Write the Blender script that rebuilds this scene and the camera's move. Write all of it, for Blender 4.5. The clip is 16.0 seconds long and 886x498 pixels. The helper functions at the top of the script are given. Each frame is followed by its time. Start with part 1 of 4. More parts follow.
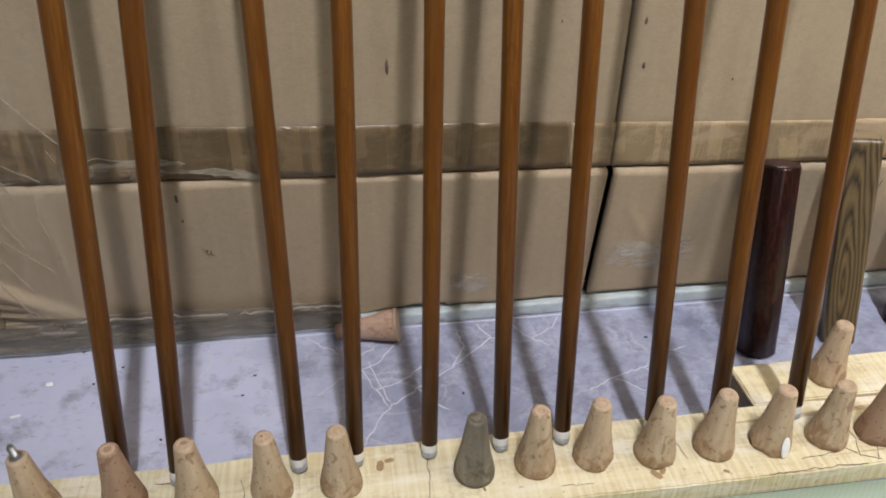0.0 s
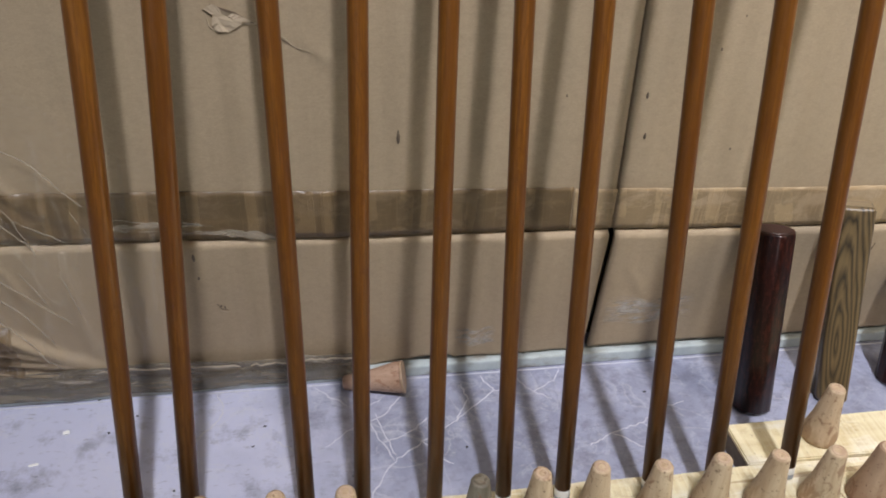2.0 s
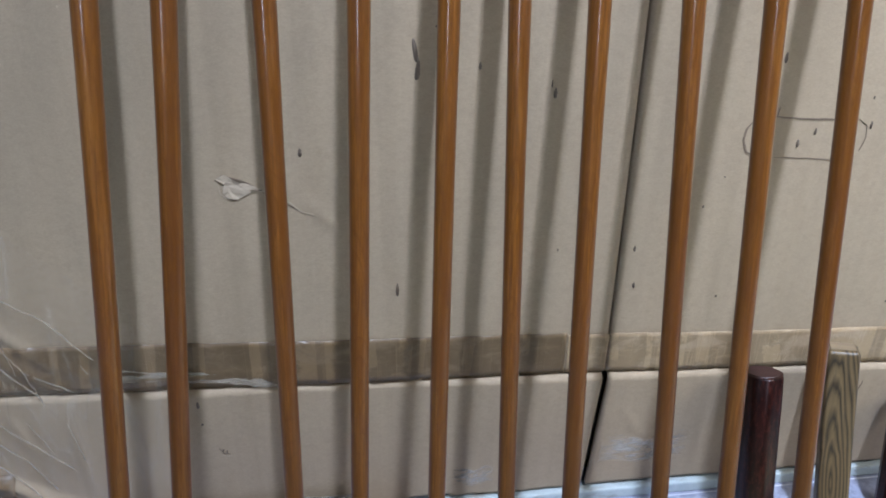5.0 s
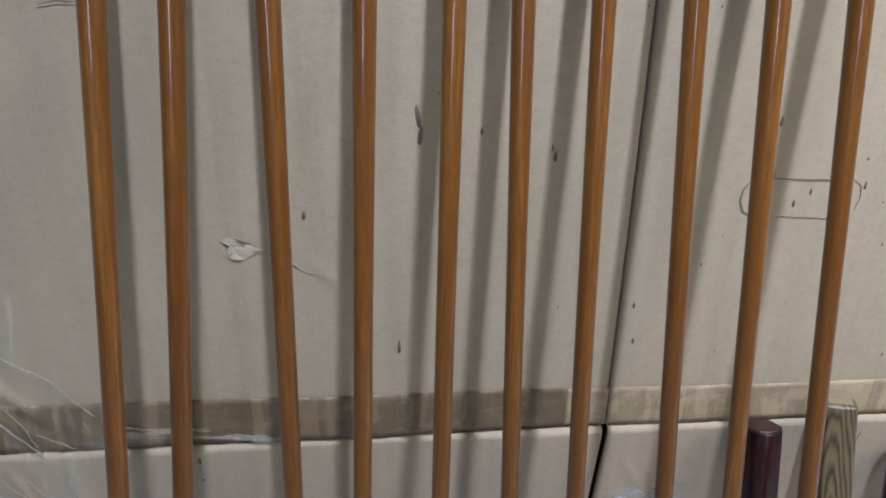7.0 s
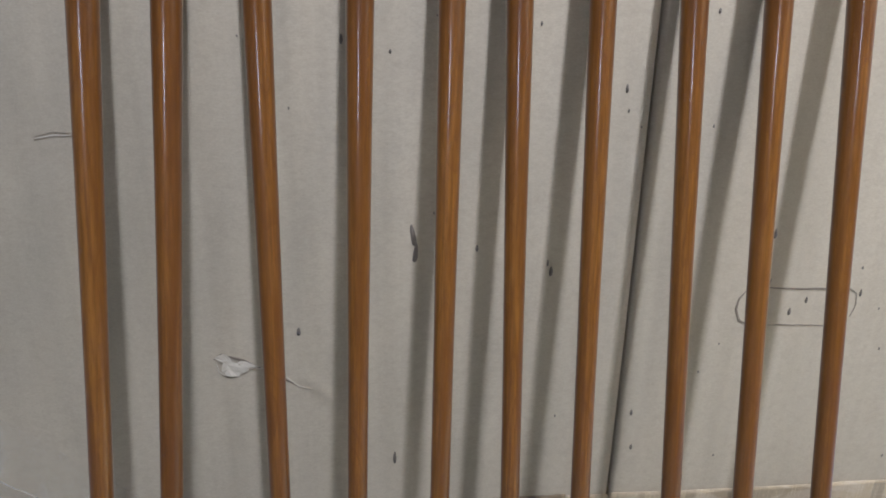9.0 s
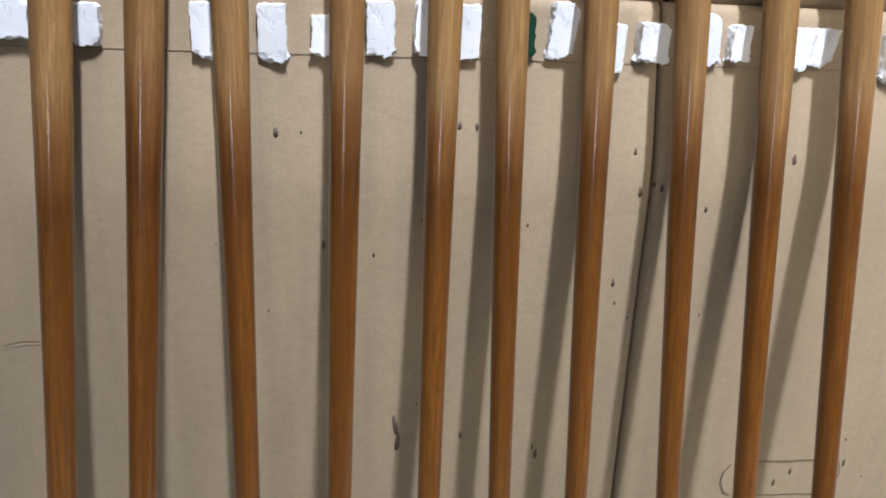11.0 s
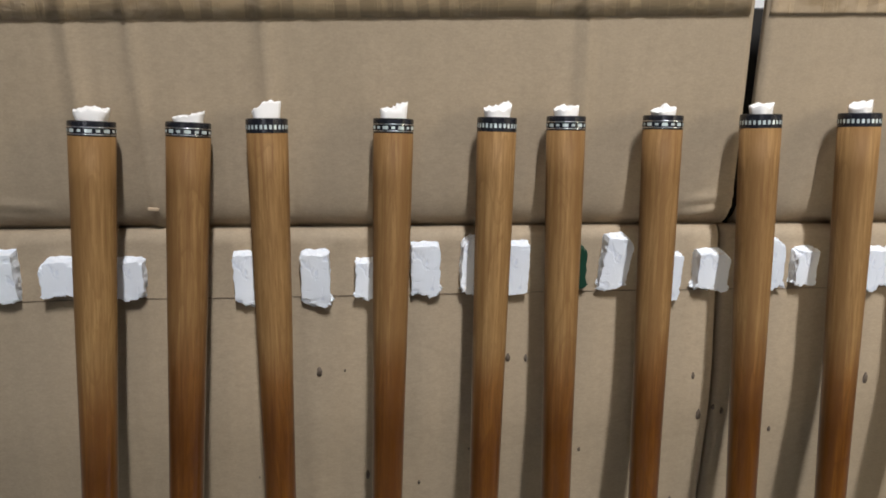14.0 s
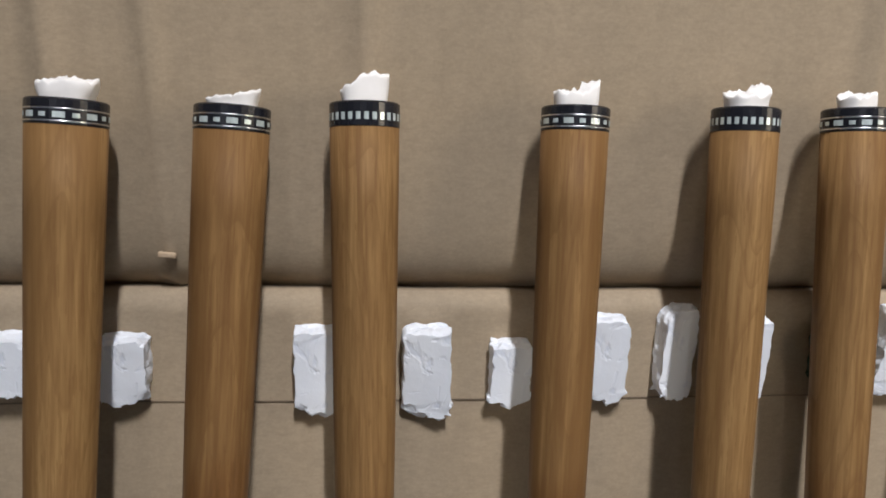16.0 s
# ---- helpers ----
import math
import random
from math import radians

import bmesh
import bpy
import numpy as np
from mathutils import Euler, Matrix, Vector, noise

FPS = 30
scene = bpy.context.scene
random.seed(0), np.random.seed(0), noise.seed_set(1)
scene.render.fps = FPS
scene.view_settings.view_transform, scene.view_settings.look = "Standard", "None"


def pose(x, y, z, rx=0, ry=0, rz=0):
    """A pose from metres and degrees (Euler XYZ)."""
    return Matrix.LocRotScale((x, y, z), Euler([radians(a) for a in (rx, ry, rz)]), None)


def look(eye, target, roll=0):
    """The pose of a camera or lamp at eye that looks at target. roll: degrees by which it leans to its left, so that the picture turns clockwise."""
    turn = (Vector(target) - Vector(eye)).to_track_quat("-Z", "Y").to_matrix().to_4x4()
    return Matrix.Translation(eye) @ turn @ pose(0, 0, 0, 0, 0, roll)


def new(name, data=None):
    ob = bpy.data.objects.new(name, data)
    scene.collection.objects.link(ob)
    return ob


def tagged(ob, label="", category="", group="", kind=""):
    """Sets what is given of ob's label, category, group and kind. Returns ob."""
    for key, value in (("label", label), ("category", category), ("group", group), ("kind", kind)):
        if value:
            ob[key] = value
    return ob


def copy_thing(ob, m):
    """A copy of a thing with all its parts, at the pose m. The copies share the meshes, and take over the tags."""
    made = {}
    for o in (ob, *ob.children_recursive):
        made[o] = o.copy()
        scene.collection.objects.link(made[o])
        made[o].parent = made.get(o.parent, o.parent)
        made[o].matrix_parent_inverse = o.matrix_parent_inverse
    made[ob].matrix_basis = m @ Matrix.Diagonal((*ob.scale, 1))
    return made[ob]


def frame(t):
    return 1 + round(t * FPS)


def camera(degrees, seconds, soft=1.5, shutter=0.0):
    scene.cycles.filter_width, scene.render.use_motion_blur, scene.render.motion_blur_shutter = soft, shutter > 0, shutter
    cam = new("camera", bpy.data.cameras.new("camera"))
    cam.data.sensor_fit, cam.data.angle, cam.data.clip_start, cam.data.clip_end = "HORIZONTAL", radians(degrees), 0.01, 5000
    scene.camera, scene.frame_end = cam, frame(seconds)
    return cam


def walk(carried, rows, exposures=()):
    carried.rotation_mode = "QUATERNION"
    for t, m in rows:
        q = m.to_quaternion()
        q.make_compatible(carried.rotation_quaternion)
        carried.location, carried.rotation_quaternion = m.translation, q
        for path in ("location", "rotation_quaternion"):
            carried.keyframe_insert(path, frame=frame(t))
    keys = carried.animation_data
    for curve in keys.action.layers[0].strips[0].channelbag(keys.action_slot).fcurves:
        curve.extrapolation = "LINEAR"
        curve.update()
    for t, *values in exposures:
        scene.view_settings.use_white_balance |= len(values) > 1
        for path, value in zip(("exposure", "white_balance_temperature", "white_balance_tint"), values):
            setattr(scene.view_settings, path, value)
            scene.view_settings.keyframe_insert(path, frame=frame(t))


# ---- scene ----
cam = camera(59.08, 16.0, soft=1.8)
PATH = [
    (0, (0.0314, 0.0857, 0.4852), (0.2809, 1.7026, -0.6652), 0.92),
    (0.5, (0.0286, 0.0875, 0.4995), (0.2650, 1.7169, -0.6359), 0.52),
    (1, (0.0271, 0.0876, 0.5101), (0.2653, 1.7139, -0.6294), 0.77),
    (1.5, (0.0255, 0.0898, 0.5205), (0.2703, 1.7171, -0.6161), 1.26),
    (2, (0.0261, 0.0892, 0.5309), (0.2752, 1.7263, -0.5906), 1.65),
    (2.5, (0.0257, 0.0900, 0.5393), (0.2825, 1.7414, -0.5593), 1.47),
    (3, (0.0253, 0.0888, 0.5455), (0.2866, 1.7761, -0.4960), 1.19),
    (3.5, (0.0251, 0.0918, 0.5493), (0.2833, 1.7945, -0.4677), 1.15),
    (4, (0.0259, 0.0944, 0.5617), (0.2739, 1.8116, -0.4333), 1.14),
    (4.5, (0.0288, 0.0948, 0.5761), (0.2789, 1.8290, -0.3882), 1.22),
    (5, (0.0282, 0.0924, 0.5867), (0.2868, 1.8467, -0.3381), 1.27),
    (7.5, (0.0239, 0.1070, 0.6377), (0.2947, 1.8849, -0.2375), 1.46),
    (8, (0.0262, 0.1165, 0.6574), (0.2979, 1.8965, -0.2130), 1.39),
    (8.2, (0.0282, 0.1139, 0.6531), (0.2937, 1.9087, -0.1886), 1.11),
    (10.3, (0.0280, 0.1637, 0.7461), (0.3542, 1.9817, -0.0210), 2.50),
    (10.5, (0.0287, 0.1689, 0.7594), (0.3600, 1.9758, -0.0314), 2.71),
    (11, (0.0284, 0.1818, 0.7791), (0.3717, 2.0071, 0.0372), 2.38),
    (11.5, (0.0449, 0.1977, 0.8072), (0.3790, 2.0205, 0.0551), 2.22),
    (12, (0.0528, 0.2063, 0.8287), (0.3629, 2.0438, 0.1025), 1.46),
    (12.5, (0.0476, 0.2165, 0.8477), (0.2922, 2.0779, 0.1582), 0.70),
    (13, (0.0497, 0.2056, 0.8765), (0.2794, 2.0749, 0.2034), 0.80),
    (13.5, (0.0491, 0.1987, 0.9014), (0.3065, 2.0608, 0.2185), 1.10),
    (14, (0.0382, 0.2445, 0.9019), (0.2470, 2.0969, 0.1774), 0.87),
    (14.5, (-0.0015, 0.3185, 0.8723), (0.2249, 2.1834, 0.1862), 0.85),
    (15, (-0.0237, 0.3804, 0.8560), (0.1714, 2.2642, 0.2132), 1.18),
    (15.5, (-0.0310, 0.4021, 0.8532), (0.1632, 2.2993, 0.2509), 1.46),
    (16, (-0.0086, 0.4118, 0.8455), (0.1873, 2.3123, 0.2541), 1.48),
]
EXPOSURES = [
    (0.0, -0.79, 6200, 14), (2.5, -0.72, 6150, 15), (3.5, -0.57, 5650, 15), (4.2, -0.53, 5150, 14), (5.0, -0.51, 5050, 12), (8.2, -0.52, 5000, 12), (10.5, -0.64, 4850, 11),
    (10.8, -0.71, 5550, 13), (11.5, -0.85, 5950, 13), (13.0, -1.01, 6050, 11), (14.0, -1.41, 6100, 12), (15.0, -1.39, 6100, 13), (16.0, -1.45, 6050, 14)]
walk(cam, [(t, look(eye, target, roll)) for t, eye, target, roll in PATH], EXPOSURES)

# ---- world and lamp ----
world = bpy.data.worlds.new("world")
scene.world = world
world.use_nodes = True
world.node_tree.nodes["Background"].inputs[0].default_value = (0.8, 0.9, 1.0, 1)
world.node_tree.nodes["Background"].inputs[1].default_value = 0.02

LAMP_POWER = 58.0


def area_lamp(name, m, sx, sy, power, colour, spread=180):
    data = bpy.data.lights.new(name, "AREA")
    data.shape, data.size, data.size_y = "RECTANGLE", sx, sy
    data.energy, data.color = power, colour
    data.spread = math.radians(spread)
    ob = new(name, data)
    ob.matrix_basis = m
    return ob


LAMP_X, LAMP_Y, LAMP_Z = 0.22, -0.60, 2.80
CEILING_Z = 3.3
LAMP_TILT = -18
area_lamp("tube_light_glow", pose(LAMP_X, LAMP_Y, LAMP_Z, 45, LAMP_TILT, 0) @ pose(0, 0, -0.03), 0.03, 0.48, LAMP_POWER, (1.0, 0.985, 0.955), 90)
REAR_LAMP = (-0.85, -2.77, 1.42)
area_lamp("wall_tube_glow", pose(REAR_LAMP[0], REAR_LAMP[1] + 0.03, REAR_LAMP[2], 90, 0, 0), 0.09, 0.42, 11.0, (1.0, 0.985, 0.955))

# Unseen warm lamp, added to brighten the right side of the cardboard.
WARM_LAMP = (1.38, -0.12, 1.22)
area_lamp("shade_lamp_glow", look((WARM_LAMP[0] - 0.16, WARM_LAMP[1] + 0.08, WARM_LAMP[2]), (0.5, 0.65, 0.7)), 0.42, 0.42, 14.0, (1.0, 0.86, 0.62))

# ---- materials ----
class Nodes:
    """A small builder for node materials."""

    def __init__(self, name):
        self.mat = bpy.data.materials.new(name)
        self.mat.use_nodes = True
        self.tree = self.mat.node_tree
        self.bsdf = self.tree.nodes["Principled BSDF"]
        self.coord = self.add("ShaderNodeTexCoord")

    def add(self, kind, **inputs):
        node = self.tree.nodes.new(kind)
        for key, value in inputs.items():
            self.put(node, key.replace("_", " "), value)
        return node

    def put(self, node, key, value):
        socket = node.inputs[int(key) if key.isdigit() else key]
        if isinstance(value, bpy.types.NodeSocket):
            self.tree.links.new(value, socket)
        else:
            socket.default_value = value

    def place(self, scale, source="Object", rot=(0, 0, 0), shift=None):
        m = self.add("ShaderNodeMapping", Vector=self.coord.outputs[source], Scale=scale, Rotation=rot)
        if shift is not None:
            self.put(m, "Location", shift)
        return m.outputs[0]

    def noise(self, vec, scale=1.0, detail=4.0, rough=0.55, twist=0.0):
        return self.add("ShaderNodeTexNoise", Vector=vec, Scale=scale, Detail=detail, Roughness=rough, Distortion=twist).outputs[0]

    def ramp(self, value, *stops):
        node = self.add("ShaderNodeValToRGB", Fac=value)
        el = node.color_ramp.elements
        while len(el) < len(stops):
            el.new(0.5)
        for e, (p, c) in zip(el, stops):
            e.position = p
            e.color = (c, c, c, 1) if isinstance(c, (int, float)) else (*c, 1)
        return node.outputs[0]

    def mix(self, fac, a, b, blend="MIX"):
        node = self.tree.nodes.new("ShaderNodeMix")
        node.data_type, node.blend_type = "RGBA", blend
        for i, v in ((0, fac), (6, a), (7, b)):
            if isinstance(v, bpy.types.NodeSocket):
                self.tree.links.new(v, node.inputs[i])
            else:
                node.inputs[i].default_value = v if i == 0 else (*v, 1)
        return node.outputs[2]

    def math(self, op, a, b=0.0):
        node = self.tree.nodes.new("ShaderNodeMath")
        node.operation = op
        self.put(node, "0", a)
        self.put(node, "1", b)
        return node.outputs[0]

    def random(self):
        return self.add("ShaderNodeObjectInfo").outputs["Random"]

    def bump(self, height, strength=0.3, dist=0.001):
        self.put(self.bsdf, "Normal", self.add("ShaderNodeBump", Height=height, Strength=strength, Distance=dist).outputs[0])

    def done(self, colour, rough=0.6, **more):
        self.put(self.bsdf, "Base Color", colour if isinstance(colour, bpy.types.NodeSocket) else (*colour, 1))
        self.put(self.bsdf, "Roughness", rough)
        for key, value in more.items():
            self.put(self.bsdf, key.replace("_", " "), value)
        return self.mat


def plain(name, colour, rough=0.6, vary=0.12, scale=60.0, **more):
    n = Nodes(name)
    f = n.noise(n.place((1, 1, 1)), scale, 5)
    low = tuple(c * (1 - vary) for c in colour)
    high = tuple(min(1, c * (1 + vary)) for c in colour)
    n.bump(f, 0.15, 0.0005)
    return n.done(n.mix(f, low, high), rough, **more)


def cardboard_material(name, tone, gloss=0.75):
    n = Nodes(name)
    big = n.noise(n.place((1, 1, 0.6)), 7, 4)
    flutes = n.noise(n.place((130, 1, 1.2)), 1.0, 2)
    fibre = n.noise(n.place((1, 1, 1)), 900, 3, 0.7)
    blot = n.noise(n.place((1, 1, 1)), 38, 5, 0.6)
    base = n.mix(n.ramp(big, (0.3, 0.0), (0.7, 1.0)), tuple(c * 0.9 for c in tone), tuple(c * 1.06 for c in tone))
    base = n.mix(n.math("MULTIPLY", n.ramp(flutes, (0.42, 0.0), (0.62, 1.0)), 0.16), base, tuple(c * 0.72 for c in tone))
    base = n.mix(n.math("MULTIPLY", n.ramp(blot, (0.55, 0.0), (0.8, 1.0)), 0.22), base, tuple(c * 0.68 for c in tone))
    streak = n.noise(n.place((1, 1, 2.6)), 330, 4, 0.7)
    base = n.mix(n.math("MULTIPLY", n.ramp(streak, (0.40, 0.0), (0.66, 1.0)), 0.36), base, tuple(c * 0.68 for c in tone))
    mott = n.noise(n.place((1, 1, 1.6)), 130, 4, 0.65)
    base = n.mix(n.math("MULTIPLY", n.ramp(mott, (0.46, 0.0), (0.70, 1.0)), 0.34), base, tuple(c * 0.70 for c in tone))
    base = n.mix(n.math("MULTIPLY", n.ramp(fibre, (0.45, 0.0), (0.75, 1.0)), 0.28), base, tuple(min(1, c * 1.35) for c in tone))
    n.bump(n.math("ADD", n.math("MULTIPLY", flutes, 1.0), n.math("MULTIPLY", fibre, 0.25)), 0.22, 0.0006)
    return n.done(base, gloss)


CARD = cardboard_material("brown_cardboard", (0.392, 0.306, 0.204))


def tape_material(name, tone, rough, contrast=0.4):
    """Packing tape: upright bars where the glue has taken, and fine creases."""
    n = Nodes(name)
    xyz = n.add("ShaderNodeSeparateXYZ", Vector=n.coord.outputs["Object"]).outputs
    warp = n.noise(n.place((1, 1, 1)), 30, 3)
    wide = n.noise(n.place((9, 1, 2)), 1.0, 2)
    along = n.math("ADD", xyz["X"], n.math("ADD", n.math("MULTIPLY", warp, 0.004), n.math("MULTIPLY", wide, 0.09)))
    cell = n.add("ShaderNodeTexWhiteNoise")
    cell.noise_dimensions = "1D"
    n.put(cell, "W", n.math("FLOOR", n.math("MULTIPLY", along, 140.0)))
    high = n.noise(n.place((26, 1, 34)), 1.0, 4, 0.65, 0.4)
    bars = n.math("MULTIPLY", n.math("GREATER_THAN", cell.outputs[0], 0.55), n.ramp(high, (0.40, 0.0), (0.47, 1.0)))
    scratch = n.ramp(n.noise(n.place((420, 1, 16)), 1.0, 3, 0.6), (0.55, 0.0), (0.68, 1.0))
    loose = n.ramp(n.noise(n.place((1, 1, 2.0), shift=(3, 0, 1)), 26, 5, 0.65, 0.7), (0.50, 0.0), (0.60, 1.0))
    crumple = n.noise(n.place((0.5, 1, 1.3)), 90, 4, 0.6, 0.6)
    fold_line = n.math("ABSOLUTE", n.math("SUBTRACT", n.noise(n.place((10, 1, 52)), 1.0, 3, 0.6, 0.4), 0.5))
    base = n.mix(n.math("MULTIPLY", bars, contrast), tone, tuple(min(1, c * 1.75) for c in tone))
    base = n.mix(n.math("MULTIPLY", loose, 0.55), base, (tone[0] * 1.75, tone[1] * 1.85, tone[2] * 2.2))
    base = n.mix(n.math("MULTIPLY", scratch, 0.5), base, tuple(min(1, c * 1.6) for c in tone))
    base = n.mix(n.math("MULTIPLY", n.ramp(fold_line, (0.0, 1.0), (0.012, 0.0)), 0.16), base, tuple(min(1, c * 2.3) for c in tone))
    base = n.mix(n.math("MULTIPLY", n.ramp(crumple, (0.58, 0.0), (0.70, 1.0)), 0.35), base, tuple(min(1, c * 1.8) for c in tone))
    fine = n.noise(n.place((1, 1, 1)), 420, 3)
    base = n.mix(n.math("MULTIPLY", fine, 0.3), base, tuple(c * 0.55 for c in tone))
    n.bump(n.math("ADD", n.math("MULTIPLY", bars, 0.5), n.math("ADD", crumple, n.math("MULTIPLY", scratch, 0.35))), 0.45, 0.0012)
    return n.done(base, rough)


TAPE = tape_material("brown_packing_tape", (0.138, 0.093, 0.047), 0.34, 0.75)
TAPE_PALE = tape_material("pale_packing_tape", (0.285, 0.208, 0.120), 0.32, 0.6)


def film_material():
    n = Nodes("clear_crumpled_film")
    soft = n.noise(n.place((0.35, 1, 2)), 60, 5, 0.65, 0.3)
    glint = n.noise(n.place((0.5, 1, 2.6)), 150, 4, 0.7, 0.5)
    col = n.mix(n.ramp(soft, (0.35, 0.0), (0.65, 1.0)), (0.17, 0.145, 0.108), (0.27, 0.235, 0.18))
    # Glints on the wrinkles are painted in as a paler colour.
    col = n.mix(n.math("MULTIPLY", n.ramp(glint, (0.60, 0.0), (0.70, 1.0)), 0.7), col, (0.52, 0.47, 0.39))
    n.bump(n.math("ADD", soft, glint), 0.5, 0.0015)
    return n.done(col, 0.24, Alpha=n.ramp(soft, (0.3, 0.5), (0.7, 0.75)))


FILM = film_material()


def thin_film():
    n = Nodes("thin_clear_film")
    soft = n.noise(n.place((34, 34, 5), rot=(0, -0.62, 0)), 1.0, 2, 0.4, 0.0)
    line = n.math("ABSOLUTE", n.math("SUBTRACT", soft, 0.5))
    n.bump(n.ramp(line, (0.0, 1.0), (0.08, 0.0)), 0.6, 0.003)
    # Crease highlights are put in as pale lines of higher alpha.
    return n.done((0.74, 0.67, 0.57), 0.25, Alpha=n.ramp(line, (0.0, 0.10), (0.012, 0.04), (0.06, 0.012)))


FILM_THIN = thin_film()


def cue_wood():
    """Stained shaft: pale natural wood near the joint that deepens to brown towards the tip, under varnish."""
    n = Nodes("stained_shaft_wood")
    xyz = n.add("ShaderNodeSeparateXYZ", Vector=n.coord.outputs["Object"]).outputs
    rnd = n.random()
    shift = n.add("ShaderNodeCombineXYZ", X=n.math("MULTIPLY", rnd, 7.0), Y=n.math("MULTIPLY", rnd, 3.0), Z=n.math("MULTIPLY", rnd, 11.0)).outputs[0]
    grain = n.noise(n.place((560, 560, 26), shift=shift), 1.0, 4, 0.65, 0.3)
    figure = n.noise(n.place((46, 46, 7.5), shift=shift), 1.0, 1, 0.4, 0.5)
    pores = n.noise(n.place((1100, 1100, 90), shift=shift), 1.0, 2)
    broad = n.noise(n.place((130, 130, 4), shift=shift), 1.0, 2)
    blotch = n.noise(n.place((40, 40, 22), shift=shift), 1.0, 3)
    h = n.math("ADD", xyz["Z"], n.math("MULTIPLY", n.math("SUBTRACT", rnd, 0.5), 0.035))
    h = n.math("ADD", h, n.math("MULTIPLY", n.math("SUBTRACT", blotch, 0.5), 0.030))
    stain = n.ramp(n.math("DIVIDE", h, 0.82),
                   (0.0, (0.088, 0.030, 0.0036)), (0.25, (0.142, 0.054, 0.0062)), (0.55, (0.170, 0.068, 0.0092)),
                   (0.72, (0.142, 0.054, 0.0066)), (0.79, (0.108, 0.040, 0.0052)), (0.828, (0.172, 0.077, 0.019)), (0.862, (0.262, 0.155, 0.062)), (1.0, (0.256, 0.150, 0.060)))
    dark = n.mix(1.0, stain, (0.64, 0.56, 0.49), "MULTIPLY")
    light = n.mix(1.0, stain, (1.16, 1.17, 1.18), "MULTIPLY")
    col = n.mix(n.ramp(grain, (0.32, 0.0), (0.70, 1.0)), dark, light)
    col = n.mix(n.math("MULTIPLY", n.ramp(broad, (0.44, 0.0), (0.58, 1.0)), 0.65), col, dark)
    lines = n.ramp(n.math("FRACT", n.math("MULTIPLY", figure, 11.0)), (0.0, 1.0), (0.05, 0.75), (0.28, 0.05), (0.97, 0.0), (1.0, 0.9))
    col = n.mix(n.math("MULTIPLY", lines, 0.5), col, dark)
    col = n.mix(n.math("MULTIPLY", n.math("LESS_THAN", pores, 0.38), 0.45), col, dark)
    tint = n.mix(rnd, (0.88, 0.82, 0.74), (1.14, 1.15, 1.10))
    col = n.mix(1.0, col, tint, "MULTIPLY")
    n.bump(grain, 0.08, 0.0003)
    gloss = n.ramp(n.math("DIVIDE", h, 0.82), (0.0, 0.45), (0.25, 0.32), (0.78, 0.30), (0.86, 0.65))
    coat = n.ramp(n.math("DIVIDE", h, 0.82), (0.0, 0.08), (0.18, 0.25), (0.35, 0.7), (0.83, 0.8), (0.88, 0.0))
    return n.done(col, gloss, Coat_Weight=coat, Coat_Roughness=0.13, Specular_IOR_Level=0.2)


CUE_WOOD = cue_wood()


def raw_wood(name, pale, dark, scale, stains=0.0, rough=0.65, axis="x", line=(0.3, 0.7), shine=0.5):
    n = Nodes(name)
    s = {"x": (6, 90, 90), "z": (90, 90, 6)}[axis]
    rnd = n.random()
    shift = n.add("ShaderNodeCombineXYZ", X=n.math("MULTIPLY", rnd, 9.0), Y=n.math("MULTIPLY", rnd, 5.0), Z=n.math("MULTIPLY", rnd, 13.0)).outputs[0]
    v = n.place(tuple(c * scale for c in s), shift=shift)
    grain = n.noise(v, 1.0, 5, 0.6, 0.8)
    col = n.mix(n.ramp(grain, (line[0], 0.0), (line[1], 1.0)), dark, pale)
    blot = n.noise(n.place((1, 1, 1), shift=shift), 60, 3)
    col = n.mix(n.math("MULTIPLY", n.ramp(blot, (0.50, 0.0), (0.72, 1.0)), 0.35), col, tuple(c * 0.75 for c in pale))
    if stains:
        spot = n.noise(n.place((1, 1, 0.7), shift=shift), 120, 3, 0.5, 0.8)
        col = n.mix(n.math("MULTIPLY", n.ramp(spot, (0.61, 0.0), (0.66, 1.0)), stains), col, (0.20, 0.095, 0.05))
        foot = n.add("ShaderNodeSeparateXYZ", Vector=n.coord.outputs["Object"]).outputs["Z"]
        dip = n.noise(n.place((1, 1, 0.8), shift=shift), 85, 4, 0.6, 0.5)
        dip = n.math("SUBTRACT", dip, n.math("MULTIPLY", n.math("MAXIMUM", foot, 0.0), 7.0))
        col = n.mix(n.math("MULTIPLY", n.ramp(dip, (0.42, 0.0), (0.50, 1.0)), 0.7), col, (dark[0] * 0.75, dark[1] * 0.62, dark[2] * 0.52))
        mark = n.noise(n.place((1, 1, 1), shift=shift), 330, 3, 0.6)
        col = n.mix(n.math("MULTIPLY", n.ramp(mark, (0.62, 0.0), (0.67, 1.0)), 0.7), col, (0.13, 0.07, 0.04))
    n.bump(grain, 0.25, 0.0006)
    return n.done(col, rough, Specular_IOR_Level=shine)


